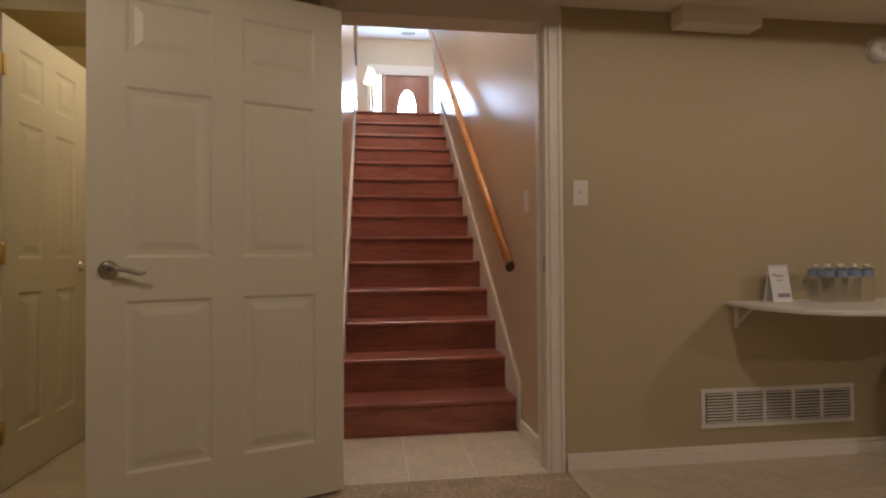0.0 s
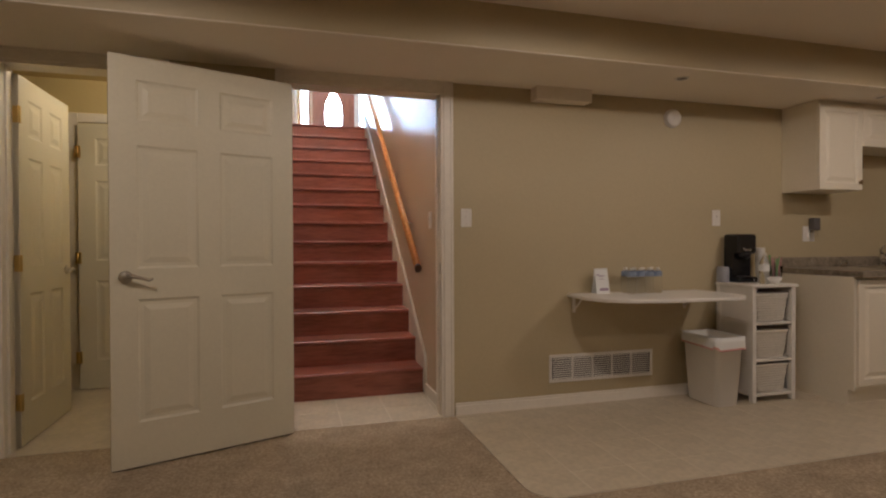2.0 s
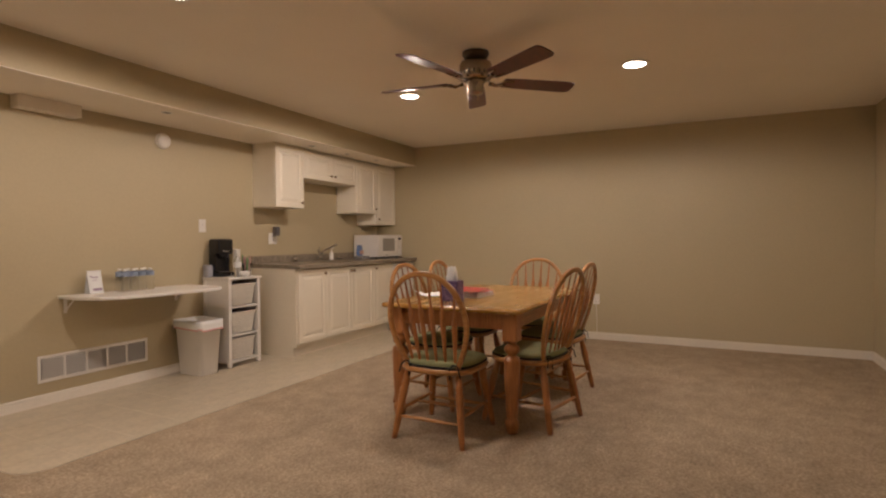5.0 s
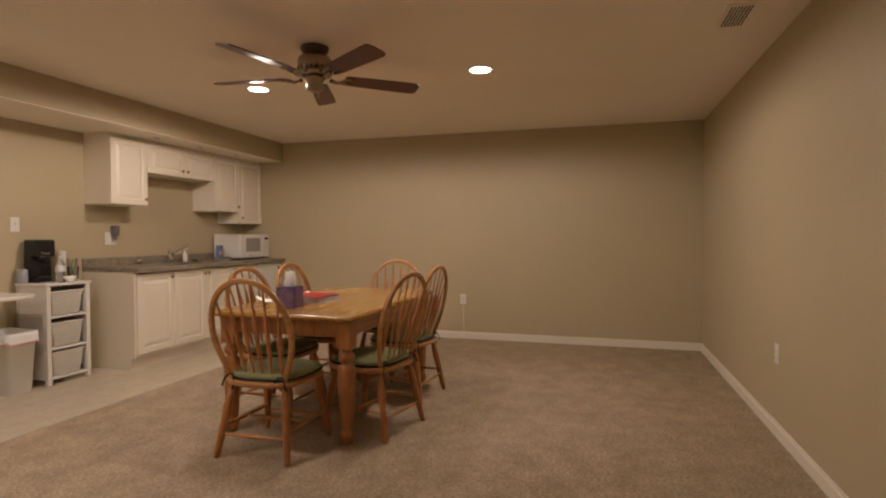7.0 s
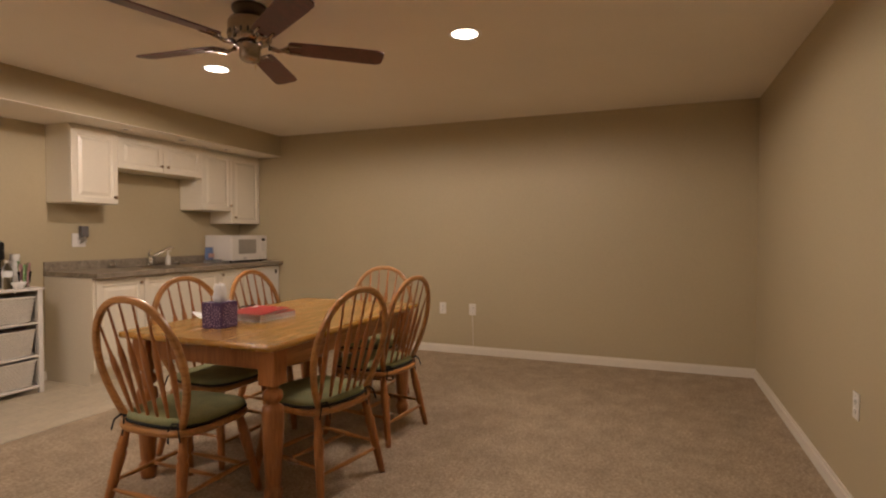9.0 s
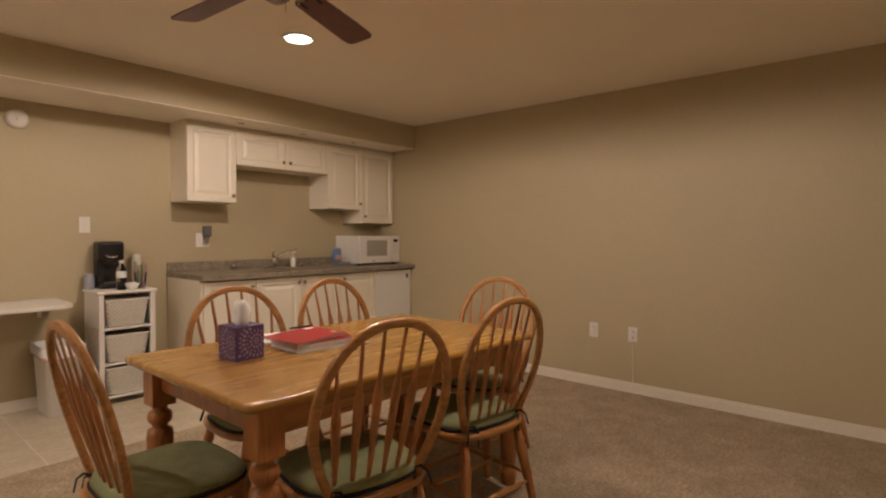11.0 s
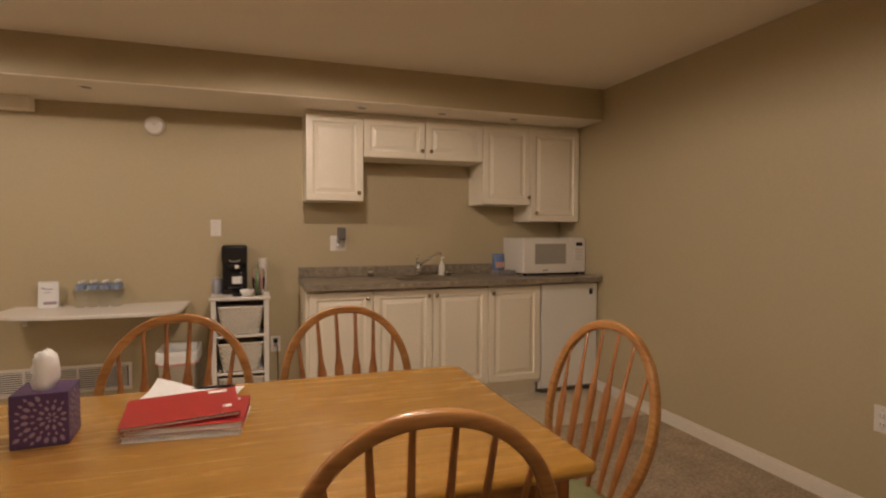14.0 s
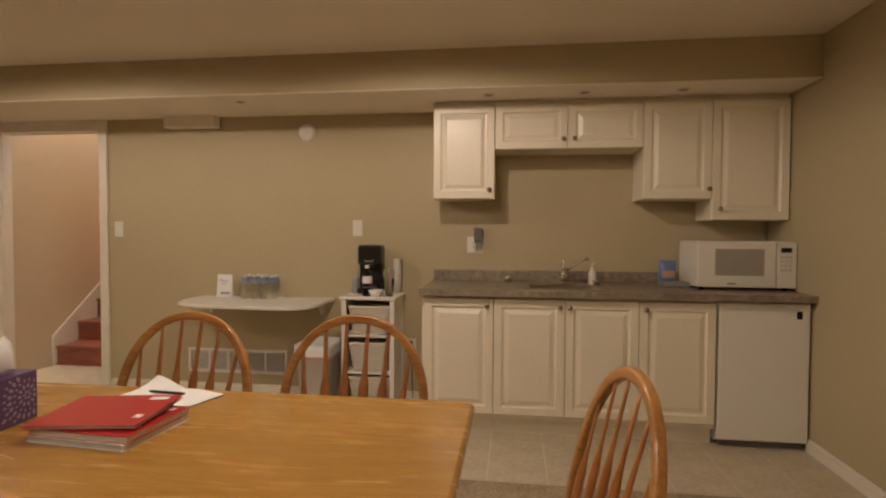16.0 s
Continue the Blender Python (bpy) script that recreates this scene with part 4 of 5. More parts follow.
def air_vent():
    x0, x1, z0, z1 = 1.558, 2.362, 0.16, 0.347
    v = thing("return_air_vent", "white metal return-air grille low on the wall", "vent", m=pose(0, YW, 0))
    b = B()
    f = 0.022
    box(b, x0, x1, -0.009, -0.0005, z0, z0 + f, 0.003)
    box(b, x0, x1, -0.009, -0.0005, z1 - f, z1, 0.003)
    box(b, x0, x0 + f, -0.009, -0.0005, z0 + f, z1 - f, 0.003)
    box(b, x1 - f, x1, -0.009, -0.0005, z0 + f, z1 - f, 0.003)
    n = 5
    w = (x1 - x0 - 2 * f) / n
    for k in range(1, n):
        xm = x0 + f + k * w
        box(b, xm - 0.007, xm + 0.007, -0.008, -0.0005, z0 + f, z1 - f)
    part("frame", b, WHITEPL, v)
    b = B()
    box(b, x0 + f, x1 - f, -0.0008, -0.0004, z0 + f, z1 - f)
    part("backing", b, DARK, v)
    b = B()
    box(b, 0.007, w - 0.007, -0.0095, -0.0015, -0.0016, 0.0016)
    bmesh.ops.rotate(b, verts=b.verts[:], cent=(0, -0.005, 0), matrix=Matrix.Rotation(radians(35), 3, "X"))
    slat = mesh("slat", b, WHITEPL)
    rows = 10
    for k in range(n):
        for r in range(rows):
            o = new("slat", slat)
            o.parent = v
            o.location = (x0 + f + k * w, 0, z0 + f + (r + 0.5) * (z1 - z0 - 2 * f) / rows)


air_vent()


def wall_shelf():
    s = thing("wall_shelf", "white fold-down wall shelf with cut front corners on brackets", "shelf")
    x0, x1, z = 1.685, 2.735, 0.757
    b = B()
    pts = [(x0 + 0.01, YW - 0.001), (x0, 2.12), (x0 + 0.06, 1.96), (x0 + 0.16, 1.885), (x0 + 0.36, 1.835), (2.55, 1.82), (2.65, 1.84), (2.71, 1.90), (x1, 2.0), (x1, YW - 0.001)]
    cx, cy = 2.2, 2.15
    def lp(k, zz):
        return [(cx + (x - cx) * k, min(cy + (y - cy) * k, YW - 0.001), zz) for x, y in pts]
    rings(b, [lp(0.992, z - 0.022), lp(1.0, z - 0.017), lp(1.0, z - 0.005), lp(0.992, z)])
    for fc in b.faces:
        fc.smooth = False
    part("board", b, WHITEPL, s)
    for x in (x0 + 0.06, x1 - 0.1):
        b = B()
        box(b, x - 0.012, x + 0.012, YW - 0.004, YW - 0.001, z - 0.13, z - 0.023)
        box(b, x - 0.012, x + 0.012, YW - 0.14, YW - 0.002, z - 0.027, z - 0.023)
        tube(b, [(x, YW - 0.005, z - 0.115), (x, YW - 0.11, z - 0.028)], 0.005, 8)
        part("bracket", b, WHITEPL, s)


wall_shelf()


def storage_rack():
    x0, x1, y0, h = 2.897, 3.265, 2.03, 0.81
    r = thing("storage_rack", "white painted three-shelf storage rack", "rack", m=pose(0, 0, 0))
    y1 = YW - 0.02
    for x in (x0, x1 - 0.032):
        for y in (y0, y1 - 0.032):
            b = B()
            box(b, x, x + 0.032, y, y + 0.032, 0.008, h - 0.018, 0.002)
            part("post", b, WHITEPL, r)
    b = B()
    box(b, x0 - 0.012, x1 + 0.012, y0 - 0.012, y1, h - 0.02, h, 0.004)
    part("top", b, WHITEPL, r)
    for z in (0.05, 0.283, 0.535):
        b = B()
        box(b, x0 + 0.004, x1 - 0.004, y0 + 0.004, y1 - 0.004, z, z + 0.016, 0.002)
        part("shelf", b, WHITEPL, r)
    for x in (x0 + 0.008, x1 - 0.016):
        b = B()
        box(b, x, x + 0.008, y0 + 0.03, y1 - 0.03, 0.05, h - 0.02)
        part("side_panel", b, WHITEPL, r)


storage_rack()


def wicker_basket(z):
    k = thing("wicker_basket", "white woven wicker basket in the storage rack", "basket", "rack baskets", pose(3.083, 2.055, z))
    W0, W1, H, D = 0.225, 0.285, 0.185, 0.26
    rows, cols = 11, 10
    b = B()
    def face(a, c, nrm):
        """Woven strips over a wall whose bottom edge runs a0-a1 and top edge c0-c1."""
        for r in range(rows):
            for q in range(cols):
                def pt(u, v):
                    return (a[0].lerp(a[1], u)).lerp(c[0].lerp(c[1], u), v)
                u0, u1 = (q + (0.5 if r % 2 else 0.0)) / (cols + 0.5), (q + 0.94 + (0.5 if r % 2 else 0.0)) / (cols + 0.5)
                v0, v1 = (r + 0.08) / rows, (r + 0.92) / rows
                vm, um = (v0 + v1) / 2, (u0 + u1) / 2
                e = [b.verts.new(pt(*p)) for p in ((u0, v0), (u1, v0), (u1, v1), (u0, v1))]
                m_ = [b.verts.new(pt(*p) + nrm * 0.006) for p in ((um - 0.02, vm - 0.012), (um + 0.02, vm - 0.012), (um + 0.02, vm + 0.012), (um - 0.02, vm + 0.012))]
                for i in range(4):
                    b.faces.new((e[i], e[(i + 1) % 4], m_[(i + 1) % 4], m_[i]))
                b.faces.new(m_)
    g = 0.012
    lo = [Vector((-W0 / 2, g, 0.003)), Vector((W0 / 2, g, 0.003)), Vector((W0 / 2, D, 0.003)), Vector((-W0 / 2, D, 0.003))]
    hi = [Vector((-W1 / 2, 0, H)), Vector((W1 / 2, 0, H)), Vector((W1 / 2, D, H)), Vector((-W1 / 2, D, H))]
    face((lo[0], lo[1]), (hi[0], hi[1]), Vector((0, -1, 0)))
    face((lo[1], lo[2]), (hi[1], hi[2]), Vector((1, 0, 0)))
    face((lo[3], lo[0]), (hi[3], hi[0]), Vector((-1, 0, 0)))
    tagged(part("weave", b, WICKER, k), kind="stuff")
    b = B()
    rings(b, [[tuple(p + Vector((0, 0.003 if i < 2 else 0, 0))) for i, p in enumerate(lp)] for lp in (lo, hi)])
    part("lining", b, material("basket_lining", (0.66, 0.61, 0.53), 0.9) if "basket_lining" not in bpy.data.materials else bpy.data.materials["basket_lining"], k)
    b = B()
    for i in range(4):
        p, q = hi[i], hi[(i + 1) % 4]
        n = 22
        tube(b, [p.lerp(q, t / n) + Vector((0, 0, 0.003 * (t % 2))) for t in range(n + 1)], 0.008, 6)
    part("rim", b, WICKER, k)


for z in (0.067, 0.30, 0.552):
    wicker_basket(z)


def waste_bin():
    w = thing("waste_bin", "white plastic waste bin with a pink-hemmed liner bag", "bin", m=pose(2.69, 2.165, 0))
    H = 0.46
    def lp(wx, wy, z, n=5, c=0.035):
        out = []
        for sx, sy, a0 in ((1, 1, 0), (-1, 1, 90), (-1, -1, 180), (1, -1, 270)):
            for k in range(n + 1):
                a = radians(a0 + 90 * k / n)
                out.append((sx * (wx - c) + c * math.cos(a), sy * (wy - c) + c * math.sin(a), z))
        return out
    b = B()
    rings(b, [lp(0.088, 0.135, 0.004), lp(0.092, 0.14, 0.012), lp(0.113, 0.165, H - 0.02), lp(0.12, 0.172, H - 0.018), lp(0.12, 0.172, H), lp(0.112, 0.164, H), lp(0.088, 0.135, 0.05)])
    part("tub", b, WHITEPL, w)
    # bag folded over the rim, with an uneven hem
    rnd = random.Random(4)
    base = lp(0.124, 0.176, 0)
    def wav(s, z, amp):
        return [(x * s, y * s, z + amp * rnd.uniform(-1, 1)) for x, y, _ in base]
    top, a1, a2, a3 = wav(0.93, H + 0.006, 0.003), wav(1.0, H + 0.012, 0.004), wav(1.004, H - 0.018, 0.003), wav(1.012, H - 0.062, 0.016)
    b = B()
    rings(b, [wav(0.85, H - 0.06, 0.01), top, a1, a2, a3], caps=False)
    part("liner_bag", b, PAPER, w, "white liner bag")
    b = B()
    rings(b, [[(x * 1.004, y * 1.004, z + 0.004) for x, y, z in a3], [(x * 1.006, y * 1.006, z - 0.006) for x, y, z in a3]], caps=False)
    part("bag_hem", b, PINK, w, "pink drawstring hem")


waste_bin()

# ---- on the storage rack ----
RZ = 0.81


def coffee_maker():
    c = thing("coffee_maker", "black drip coffee maker on the storage rack", "coffee maker", m=pose(3.04, 2.275, RZ))
    w = 0.085
    b = B()
    box(b, -w, w, -0.07, 0.08, 0.0, 0.04, 0.012, 3)
    part("base", b, BLACKPL, c)
    b = B()
    box(b, -w + 0.002, w - 0.002, -0.01, 0.078, 0.035, 0.26, 0.01, 3)
    part("column", b, BLACKPL, c)
    b = B()
    box(b, -w, w, -0.06, 0.08, 0.205, 0.347, 0.02, 4)
    part("brew_head", b, BLACKPL, c)
    b = B()
    lathe(b, [(0.0, 0.041), (0.046, 0.041), (0.048, 0.046), (0.0, 0.047)], 20, pose(0, -0.032, 0))
    part("warming_plate", b, GREYPL, c)
    part("filter_basket", lathe(B(), [(0.0, 0.165), (0.03, 0.165), (0.05, 0.19), (0.056, 0.215), (0.0, 0.216)], 20, pose(0, -0.018, 0)), BLACKPL, c)
    b = B()
    tube(b, [(-0.04, -0.058, 0.246), (-0.022, -0.0615, 0.232), (0.022, -0.0615, 0.232), (0.04, -0.058, 0.246)], [0.005, 0.008, 0.008, 0.005], 8)
    part("chrome_trim", b, CHROME, c, "chrome trim band")
    part("power_button", lathe(B(), [(0.0, 0.0), (0.008, 0.0), (0.007, 0.004), (0.0, 0.005)], 12, pose(0.045, -0.07, 0.02, 90, 0, 0)), CHROME, c, "round silver power button")


coffee_maker()


def water_bottle(name, m, h, label, lab_mat, group="", lab=(0.42, 0.62), rr=0.155):
    w = thing(name, label, "bottle", group, m)
    r = h * rr
    b = B()
    lathe(b, [(0.0, 0.001), (r * 0.85, 0.0), (r, 0.006), (r, h * 0.28), (r * 0.94, h * 0.31), (r, h * 0.34), (r, h * max(0.62, lab[1])), (r * 0.9, h * max(0.72, lab[1] + 0.02)), (r * 0.45, h * max(0.86, lab[1] + 0.05)), (r * 0.40, h * 0.92), (0, h * 0.92)], 16)
    part("bottle_body", b, PET, w).visible_shadow = False
    b = B()
    lathe(b, [(0, h * 0.9), (r * 0.46, h * 0.9), (r * 0.46, h), (0, h)], 12)
    part("cap", b, WHITEPL, w)
    b = B()
    rings(b, [[((r + 0.0008) * math.cos(a), (r + 0.0008) * math.sin(a), z) for a in [2 * math.pi * i / 16 for i in range(16)]] for z in (h * lab[0], h * lab[1])], caps=False)
    part("wrap", b, lab_mat, w)
    return w


water_bottle("water_bottle", pose(3.061, 2.094, RZ), 0.212, "clear plastic water bottle with a white label", PAPER)
cupm = material("foam_cup_white", (0.82, 0.80, 0.76), 0.6, vary=0.02)
c = thing("foam_cup_stack", "stack of white foam cups on the storage rack", "cups", m=pose(3.228, 2.29, RZ))
for k in range(10):
    b = B()
    z = 0.018 * k
    lathe(b, [(0.022, z), (0.032, z + 0.08), (0.034, z + 0.082), (0.034, z + 0.086), (0.030, z + 0.086), (0.0, z + 0.075)], 16, None)
    part("cup", b, cupm, c)
b = B()
single("snack_bowl", lathe(b, [(0, 0.0), (0.028, 0.0), (0.032, 0.006), (0.05, 0.045), (0.046, 0.046), (0.028, 0.012), (0, 0.01)], 20, pose(3.125, 2.075, RZ)), cupm, "small white bowl of creamer on the rack", "bowl")
for k in range(5):
    b = B()
    a = k * 2.4
    lathe(b, [(0, 0), (0.012, 0), (0.014, 0.018), (0, 0.02)], 10, pose(3.125 + 0.016 * math.cos(a), 2.075 + 0.016 * math.sin(a), RZ + 0.022 + 0.006 * (k % 3), 20 * k, 13 * k, 0))
    single("creamer_cup", b, PAPER, "small white creamer cup in the bowl", "creamer", "creamers")
c = thing("stirrer_cup", "clear cup of brown stirrers and sugar sachets", "cup", m=pose(3.20, 2.13, RZ))
b = B()
lathe(b, [(0.0, 0.0), (0.032, 0.0), (0.044, 0.12), (0.042, 0.12), (0.030, 0.004), (0, 0.003)], 18)
part("cup_wall", b, PET, c).visible_shadow = False
rnd = random.Random(2)
SACH = [material("sachet_brown", (0.24, 0.14, 0.10), 0.6), material("sachet_rose", (0.45, 0.25, 0.24), 0.6), material("sachet_green", (0.18, 0.30, 0.12), 0.6)]
for k in range(18):
    a, t = rnd.uniform(0, 6.28), rnd.uniform(0.4, 1)
    b = B()
    x, y = 0.013 * math.cos(a), 0.013 * math.sin(a)
    tube(b, [(x, y, 0.006), (x * 3.0 * t, y * 3.0 * t, rnd.uniform(0.13, 0.20))], 0.011 if k % 3 else 0.004, 5, 0.35)
    part("sachet", b, SACH[k % 3], c)

b = B()
n = 12
rings(b, [[(0.034 * sx * math.cos(2 * math.pi * i / n), 0.05 * sy * math.sin(2 * math.pi * i / n), z) for i in range(n)] for sx, sy, z in ((0.9, 0.95, 0), (1.0, 1.0, 0.015), (1.0, 1.0, 0.075), (0.85, 1.0, 0.10), (0.5, 1.0, 0.112))])
bmesh.ops.transform(b, matrix=pose(2.918, 2.315, RZ), verts=b.verts[:])
single("filter_packet", b, material("pale_blue_film", (0.36, 0.37, 0.42), 0.3, vary=0.15, scale=20), "pale blue-grey plastic packet beside the coffee maker", "packet")

# ---- on the wall shelf ----
SZ = 0.757
for k in range(4):
    for r in range(2):
        water_bottle("water_bottle", pose(2.10 + 0.068 * k, 2.235 + 0.068 * r, SZ), 0.172, "small clear water bottle with a blue label on the wall shelf", BLUE, "bottles on the wall shelf", (0.66, 0.84), 0.165)
c = thing("printed_card", "small white folded card standing on the wall shelf", "card", m=pose(1.905, 2.30, SZ, 0, 0, 8))
for s in (-1, 1):
    b = B()
    box(b, -0.055, 0.055, -0.0008, 0.0008, 0, 0.172, m=pose(0, s * 0.028, 0, s * 10, 0, 0))
    part("leaf", b, PAPER, c)
for x, z, w, h in ((0.0, 0.12, 0.05, 0.006), (-0.005, 0.10, 0.035, 0.004), (0.01, 0.03, 0.07, 0.018), (-0.03, 0.128, 0.02, 0.007)):
    b = B()
    box(b, x - w / 2, x + w / 2, -0.0018, -0.001, z - h / 2, z + h / 2, m=pose(0, -0.028, 0, -10, 0, 0))
    part("print", b, LILAC, c)

# ---- on the worktop ----
WZ = 0.904
s = thing("soap_dispenser", "white soap dispenser bottle beside the sink", "soap dispenser", m=pose(4.585, 2.235, WZ))
part("bottle_body", lathe(B(), [(0, 0), (0.024, 0), (0.026, 0.01), (0.024, 0.08), (0.012, 0.10), (0.011, 0.115), (0, 0.116)], 16), WHITEPL, s)
b = B()
tube(b, [(0, 0, 0.112), (0, 0, 0.14), (0.004, -0.01, 0.145), (0.01, -0.03, 0.142)], 0.006, 8)
part("pump", b, WHITEPL, s)
s = thing("sink_stopper", "chrome sink strainer lying on the sink rim", "strainer", m=pose(4.60, 2.13, WZ + 0.005))
part("basket", lathe(B(), [(0, 0), (0.02, 0), (0.026, 0.02), (0.036, 0.024), (0.034, 0.028), (0.006, 0.026), (0.005, 0.036), (0, 0.037)], 18), CHROME, s)
b = B()
single("metal_cup", lathe(b, [(0, 0), (0.024, 0), (0.03, 0.05), (0.028, 0.05), (0.022, 0.006), (0, 0.005)], 18, pose(4.02, 2.28, WZ)), CHROME, "small shiny metal cup on the worktop", "cup")
b = B()
box(b, -0.085, 0.085, -0.055, 0.055, 0, 0.036, 0.004, 2, pose(5.085, 2.15, WZ, 0, 0, 6))
single("grey_box", b, material("grey_carton", (0.25, 0.24, 0.24), 0.6), "low grey carton on the worktop", "box")
b = B()
n = 14
rings(b, [[(0.055 * sx * math.cos(2 * math.pi * i / n), 0.028 * sy * math.sin(2 * math.pi * i / n), z) for i in range(n)] for sx, sy, z in ((0.8, 1.0, 0), (1.0, 1.1, 0.02), (1.02, 1.0, 0.07), (0.95, 0.7, 0.11), (1.0, 0.15, 0.135))])
bmesh.ops.transform(b, matrix=pose(5.05, 2.165, WZ + 0.036), verts=b.verts[:])
c = single("snack_pouch", b, material("blue_pouch", (0.14, 0.22, 0.42), 0.35), "blue and pink foil snack pouch on a grey carton", "pouch")
b = B()
box(b, -0.04, 0.04, -0.002, 0.0, 0, 0.045, 0.001, 1)
o = part("pouch_label", b, material("salmon_print", (0.55, 0.34, 0.28), 0.5), c)
o.location = (5.05, 2.134, WZ + 0.06)
# plug-in air freshener on the double outlet
p = thing("plug_in_freshener", "grey plug-in air freshener in the wall outlet", "air freshener", m=pose(3.806, YW - 0.007, 1.20))
b = B()
box(b, -0.03, 0.03, -0.055, 0.0, -0.01, 0.085, 0.008, 3)
part("housing", b, GREYPL, p)
part("refill", lathe(B(), [(0, -0.06), (0.018, -0.058), (0.022, -0.04), (0.018, -0.012), (0, -0.01)], 14, pose(0, -0.03, 0)), PET, p, "clear refill bulb")

# ---- on the dining table ----
t = thing("tissue_box", "purple floral cube tissue box with a white tissue", "tissue box", m=pose(2.704, -0.247, TZ, 0, 0, 4))
b = B()
h = 0.06
box(b, -h, h, -h, h, 0, 0.13, 0.002)
part("carton", b, PURPLE, t)
rnd = random.Random(7)
for side in range(4):
    m = pose(0, 0, 0, 0, 0, 90 * side)
    b = B()
    for k in range(6):
        for q in range(6 + 5 * k):
            a = 2 * math.pi * q / (6 + 5 * k) + 0.3 * k
            rr = 0.009 + 0.0155 * k
            x, z = 0.026 + rr * math.cos(a), 0.07 + rr * math.sin(a)
            L, Wd = (0.0055, 0.0072, 0.0052, 0.0088, 0.006, 0.0088)[k], (0.003, 0.0042, 0.003, 0.005, 0.0034, 0.005)[k]
            if abs(x) > h - L - 0.002 or not L + 0.003 < z < 0.128 - L:
                continue
            vs = [b.verts.new(m @ Vector((x + dx * math.cos(a) - dz * math.sin(a), -h - 0.0008, z + dx * math.sin(a) + dz * math.cos(a)))) for dx, dz in ((-L, 0), (-L * 0.3, -Wd), (L * 0.5, -Wd * 0.8), (L, 0), (L * 0.5, Wd * 0.8), (-L * 0.3, Wd))]
            b.faces.new(vs)
    part("flower_print", b, LILAC, t)
b = B()
n = 18
lps = []
for z, sx, sy in ((0.124, 0.020, 0.036), (0.15, 0.027, 0.037), (0.18, 0.026, 0.035), (0.207, 0.021, 0.032), (0.222, 0.009, 0.026)):
    lps.append([(sx * math.cos(2 * math.pi * i / n) * (1 + 0.4 * rnd.uniform(-1, 1)), sy * math.sin(2 * math.pi * i / n) * (1 + 0.1 * rnd.uniform(-1, 1)), z + 0.005 * rnd.uniform(-1, 1)) for i in range(n)])
rings(b, lps)
part("tissue", b, PAPER, t, "white pulled-up tissue")


def notebook(m, hgt, label, cover, w=0.28, d=0.225, marks=True):
    k = thing("notebook", label, "notebook", "notebooks on the table", m)
    b = B()
    box(b, -w / 2 + 0.004, w / 2 - 0.004, -d / 2 + 0.003, d / 2 - 0.003, 0.001, hgt - 0.001)
    part("page_block", b, PAPER, k)
    for z in (0.0, hgt - 0.001):
        b = B()
        box(b, -w / 2, w / 2, -d / 2, d / 2, z, z + 0.001)
        part("cover", b, cover, k)
    b = B()
    n = 150
    tube(b, [(-w / 2 + 0.006 + (w - 0.012) * i / n, -d / 2 + 0.002 + 0.003 * math.cos(i * math.pi), hgt / 2 + (hgt / 2 + 0.002) * math.sin(i * math.pi / 2 + 0.7)) for i in range(n + 1)], 0.0006, 4)
    part("spiral_wire", b, CHROME, k)
    if marks:
        for x, y, ww, hh in ((w / 2 - 0.05, d / 2 - 0.028, 0.05, 0.022), (w / 2 - 0.03, -d / 2 + 0.06, 0.022, 0.022)):
            b = B()
            box(b, x - ww / 2, x + ww / 2, y - hh / 2, y + hh / 2, hgt, hgt + 0.0006)
            part("cover_print", b, PAPER, k)
    return k


notebook(pose(3.035, -0.247, TZ, 0, 0, -5), 0.015, "white spiral notebook at the bottom of the stack", PAPER, marks=False)
notebook(pose(3.037, -0.243, TZ + 0.0155, 0, 0, -4), 0.017, "red spiral notebook in the stack on the table", RED)
notebook(pose(3.012, -0.23, TZ + 0.0335, 0, 0, 6) @ pose(0, 0, 0.004, 1.2, -1.5, 0), 0.009, "red glossy spiral notebook on top of the stack", RED)
b = B()
n = 12
for z0 in (0.0, 0.003):
    g = [[b.verts.new(pose(3.0, 0.005, TZ + 0.002 + z0, 0, 0, -14) @ Vector((-0.14 + 0.28 * i / n, -0.105 + 0.21 * j / 6, 0.03 * max(0, (j - 3) / 3) ** 2 * max(0.0, 1 - i / 5) + 0.002 * math.sin(i)))) for j in range(7)] for i in range(n + 1)]
    for i in range(n):
        for j in range(6):
            b.faces.new((g[i][j], g[i + 1][j], g[i + 1][j + 1], g[i][j + 1])).smooth = True
single("paper_sheet", b, PAPER, "loose white paper with a curled corner on the table", "paper")
b = B()
a, e = Vector((3.02, -0.085, TZ + 0.052)), Vector((3.14, -0.10, TZ + 0.054))
tube(b, [a.lerp(e, f) for f in (0, 0.06, 0.12, 0.9, 1)], [0.001, 0.003, 0.0045, 0.0045, 0.003], 8)
single("ballpoint_pen", b, BLACKPL, "black ballpoint pen on the notebooks", "pen")

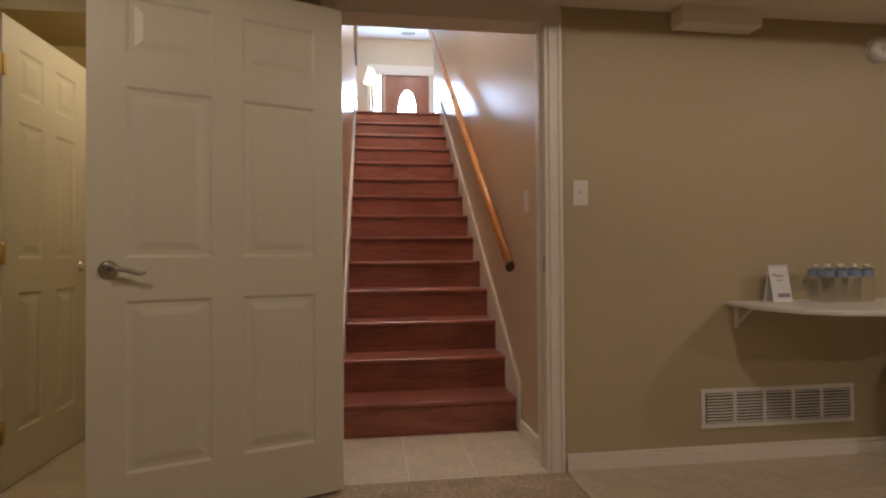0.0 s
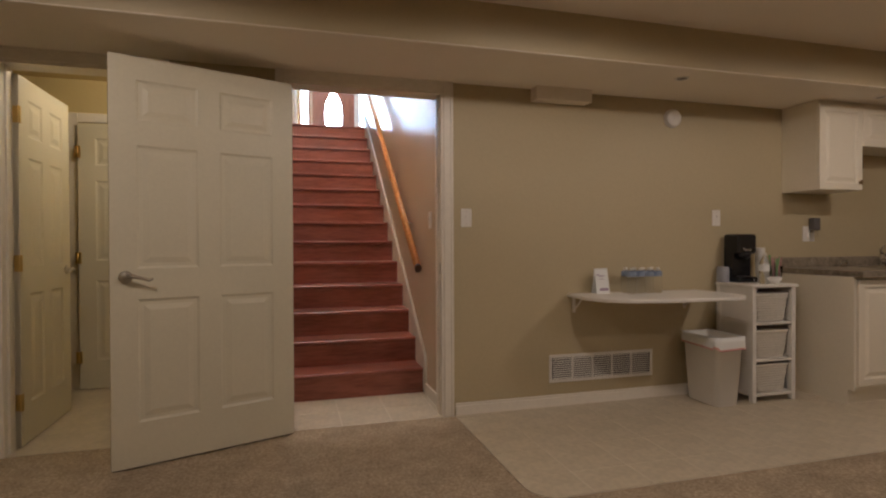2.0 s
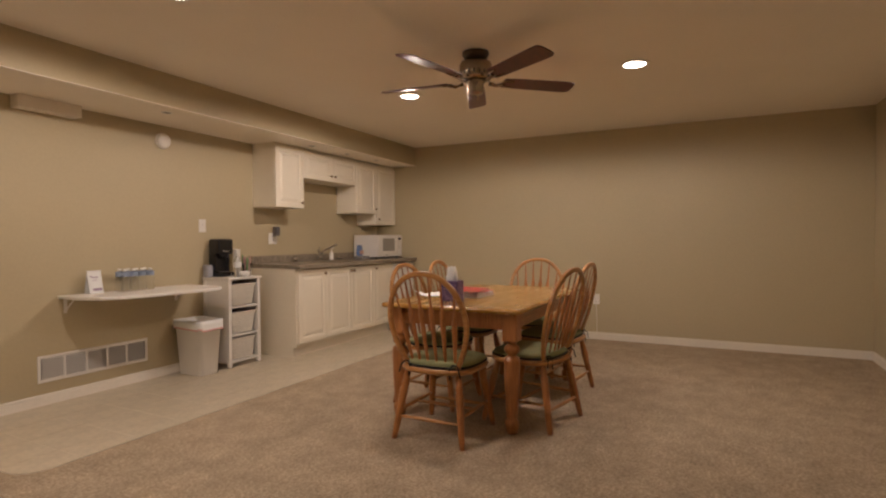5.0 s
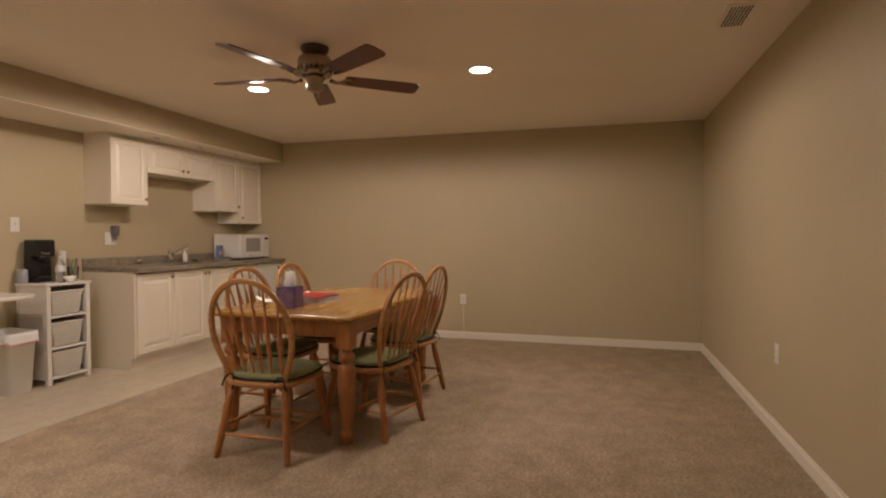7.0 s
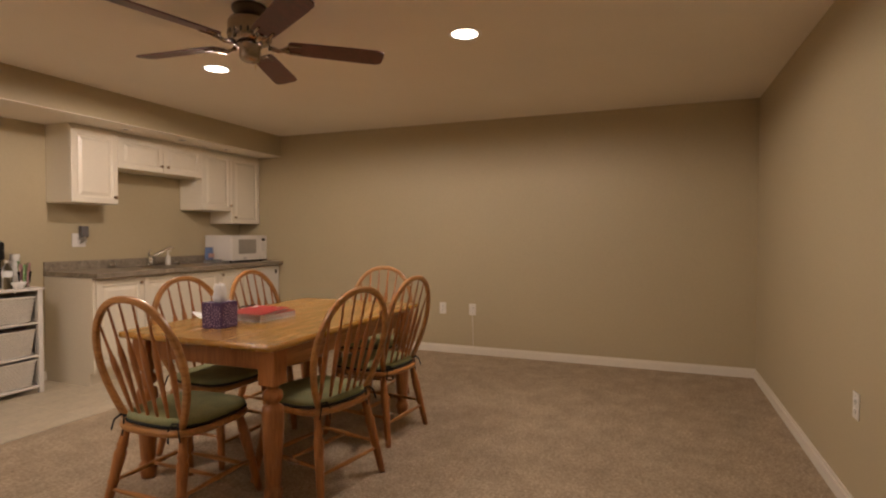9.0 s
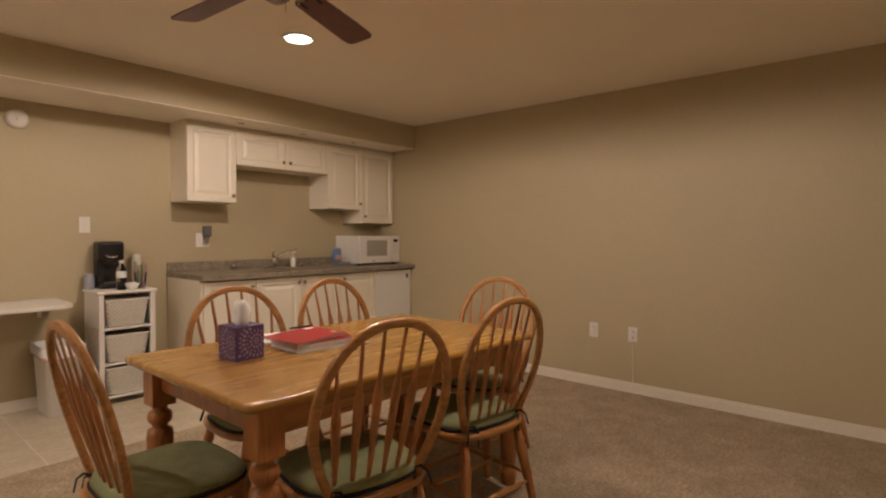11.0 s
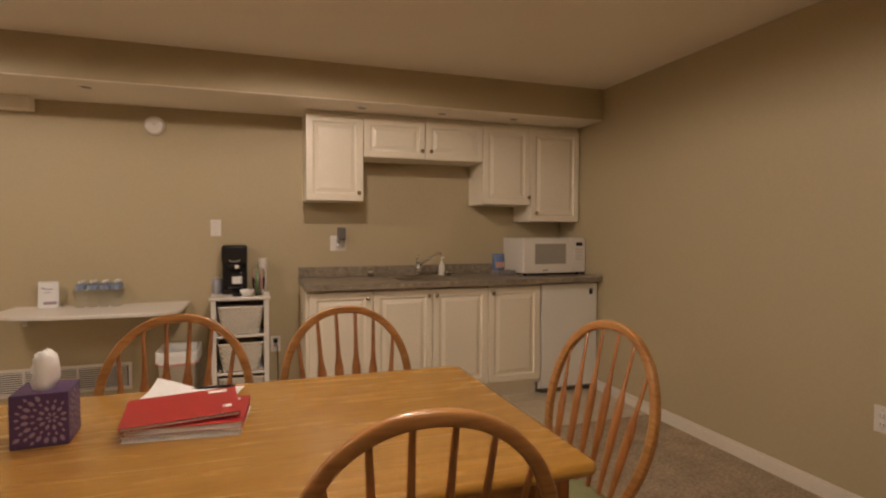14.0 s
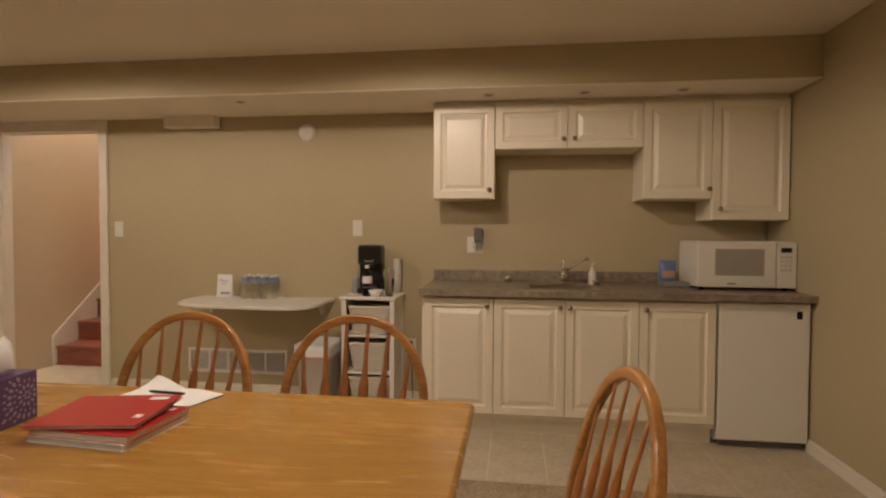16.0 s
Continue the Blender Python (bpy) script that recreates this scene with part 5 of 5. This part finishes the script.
# ---- ceiling register, small soffit lights ----
v = thing("ceiling_register", "beige metal ceiling air register", "vent", m=pose(2.975, -2.80, ZC))
b = B()
box(b, -0.16, 0.16, -0.07, 0.07, -0.006, -0.0005, 0.003)
part("frame", b, CEIL, v)
for k in range(7):
    b = B()
    box(b, -0.135, 0.135, -0.052 + 0.016 * k, -0.044 + 0.016 * k, -0.009, -0.0055)
    part("louvre", b, GREYPL, v)
for x in (2.24, 3.893, 4.48, 5.06):
    c = thing("puck_light", "small unlit recessed puck light in the soffit", "puck light", "soffit puck lights", pose(x, 1.92, ZS))
    part("rim", lathe(B(), [(0.03, 0), (0.042, 0), (0.042, -0.003), (0.032, -0.006), (0.03, -0.003), (0.03, 0)], 20), WHITEPL, c)
    part("lens", lathe(B(), [(0, -0.0025), (0.03, -0.0025), (0.03, -0.001), (0, -0.001)], 20), GREYPL, c)
b = B()
box(b, OX1 - 0.0185, OX1 - 0.0158, YW + 0.008, YW + 0.034, 0.905, 0.975)
single("strike_plate", b, NICKEL, "nickel strike plate in the stair door jamb", "strike plate")

# ---- things seen up the stairs ----
c = thing("hall_ceiling_light", "flush ceiling light with three frosted glass shades", "ceiling light", m=pose(0.94, 9.64, ZUC))
part("base", lathe(B(), [(0, -0.12), (0.02, -0.12), (0.035, -0.1), (0.035, -0.05), (0.1, -0.02), (0.1, 0), (0, 0)], 20), DARKMETAL, c)
for k in range(3):
    a = radians(30 + 120 * k)
    part("shade", lathe(B(), [(0.0, -0.05), (0.03, -0.05), (0.075, -0.10), (0.085, -0.15), (0.075, -0.15), (0.0, -0.09)], 16, pose(0.12 * math.cos(a), 0.12 * math.sin(a), 0)), SHADE, c)
f = thing("floor_lamp", "tall floor lamp with a pleated cream shade beside the front door", "floor lamp", m=pose(0.03, 10.6, ZU))
part("base", lathe(B(), [(0, 0), (0.14, 0), (0.14, 0.02), (0.03, 0.04), (0, 0.04)], 20), BRASS, f)
b = B()
tube(b, [(0, 0, 0.03), (0, 0, 1.85)], 0.014, 10)
part("pole", b, BRASS, f)
b = B()
n = 32
rings(b, [[(r * (1 + 0.03 * (i % 2)) * math.cos(2 * math.pi * i / n), r * (1 + 0.03 * (i % 2)) * math.sin(2 * math.pi * i / n), z) for i in range(n)] for r, z in ((0.13, 1.74), (0.10, 1.88), (0.06, 2.02))], caps=False)
part("shade", b, SHADE, f, "pleated cream shade")
p = thing("framed_picture", "dark-framed picture on the upper stair wall", "picture", m=pose(SX0, 6.3, 3.75))
b = B()
for q in ((-0.3, 0.3, 0.42, 0.46), (-0.3, 0.3, -0.46, -0.42), (-0.3, -0.26, -0.42, 0.42), (0.26, 0.3, -0.42, 0.42)):
    box(b, 0.001, 0.026, q[0], q[1], q[2], q[3], 0.003)
part("frame", b, DARKMETAL, p)
b = B()
box(b, 0.002, 0.008, -0.262, 0.262, -0.422, 0.422)
part("print", b, PAPER, p)
v = thing("hall_register", "small white ceiling register in the upper hall", "vent", m=pose(0.79, 10.75, ZUC))
b = B()
box(b, -0.15, 0.15, -0.06, 0.06, -0.008, -0.001, 0.003)
part("frame", b, WHITEPL, v)
for k in range(5):
    b = B()
    box(b, -0.13, 0.13, -0.05 + 0.022 * k, -0.042 + 0.022 * k, -0.011, -0.0075)
    part("louvre", b, GREYPL, v)


# ---- floor tiles ----
def tile_field(name, x0, x1, y0, y1, size, ox, oy, label, gap=0.006, corner=0.0):
    """Square tiles on a grout bed; corner rounds the bed's low-x, low-y corner."""
    def outline(a0, a1, c0, c1, g=0.0):
        p = [(a1 - g, c0 + g), (a1 - g, c1 - g), (a0 + g, c1 - g), (a0 + g, c0 + g)]
        if corner and a0 < x0 + corner * 0.6 and c0 < y0 + corner * 0.6:
            arc = [(x0 + corner - (corner - gap / 2 - g) * math.cos(radians(q)), y0 + corner - (corner - gap / 2 - g) * math.sin(radians(q))) for q in range(0, 91, 15)]
            p = [(a1 - g, c0 + g), (a1 - g, c1 - g), (a0 + g, c1 - g)] + arc
        return p
    b = B()
    rings(b, [[(x, y, z) for x, y in outline(x0, x1, y0, y1)] for z in (0.0005, 0.0035)])
    for fc in b.faces:
        fc.smooth = False
    bed = structure(name, b, GROUT, label, "floor")
    cache = {}
    for i in range(math.floor((x0 - ox) / size), math.ceil((x1 - ox) / size)):
        for j in range(math.floor((y0 - oy) / size), math.ceil((y1 - oy) / size)):
            a0, a1 = max(ox + i * size, x0) + gap / 2, min(ox + (i + 1) * size, x1) - gap / 2
            c0, c1 = max(oy + j * size, y0) + gap / 2, min(oy + (j + 1) * size, y1) - gap / 2
            if a1 - a0 < 0.01 or c1 - c0 < 0.01:
                continue
            cut = bool(corner) and a0 < x0 + corner * 0.6 and c0 < y0 + corner * 0.6
            mx, my = (a0 + a1) / 2, (c0 + c1) / 2
            key = (round(a1 - a0, 3), round(c1 - c0, 3), cut)
            if key not in cache:
                q = B()
                rings(q, [[(x - mx, y - my, z) for x, y in outline(a0, a1, c0, c1, g)] for g, z in ((0, 0), (0, 0.0016), (0.0012, 0.0024))])
                for fc in q.faces:
                    fc.smooth = False
                cache[key] = mesh("tile", q, TILE)
            o = new("tile", cache[key])
            o.parent = bed
            o.location = (mx, my, 0.003)
    return bed


tile_field("floor_tiles", 0.90, XR, 1.18, YW, 0.305, 4.235, 1.40, "pale beige floor tiles along the kitchenette", corner=0.14)
tile_field("floor_tiles_stair_foot", SX0 + 0.001, SX1 - 0.017, YW + 0.002, SY, 0.305, 0.19, 2.66, "pale beige floor tiles at the foot of the stairs")
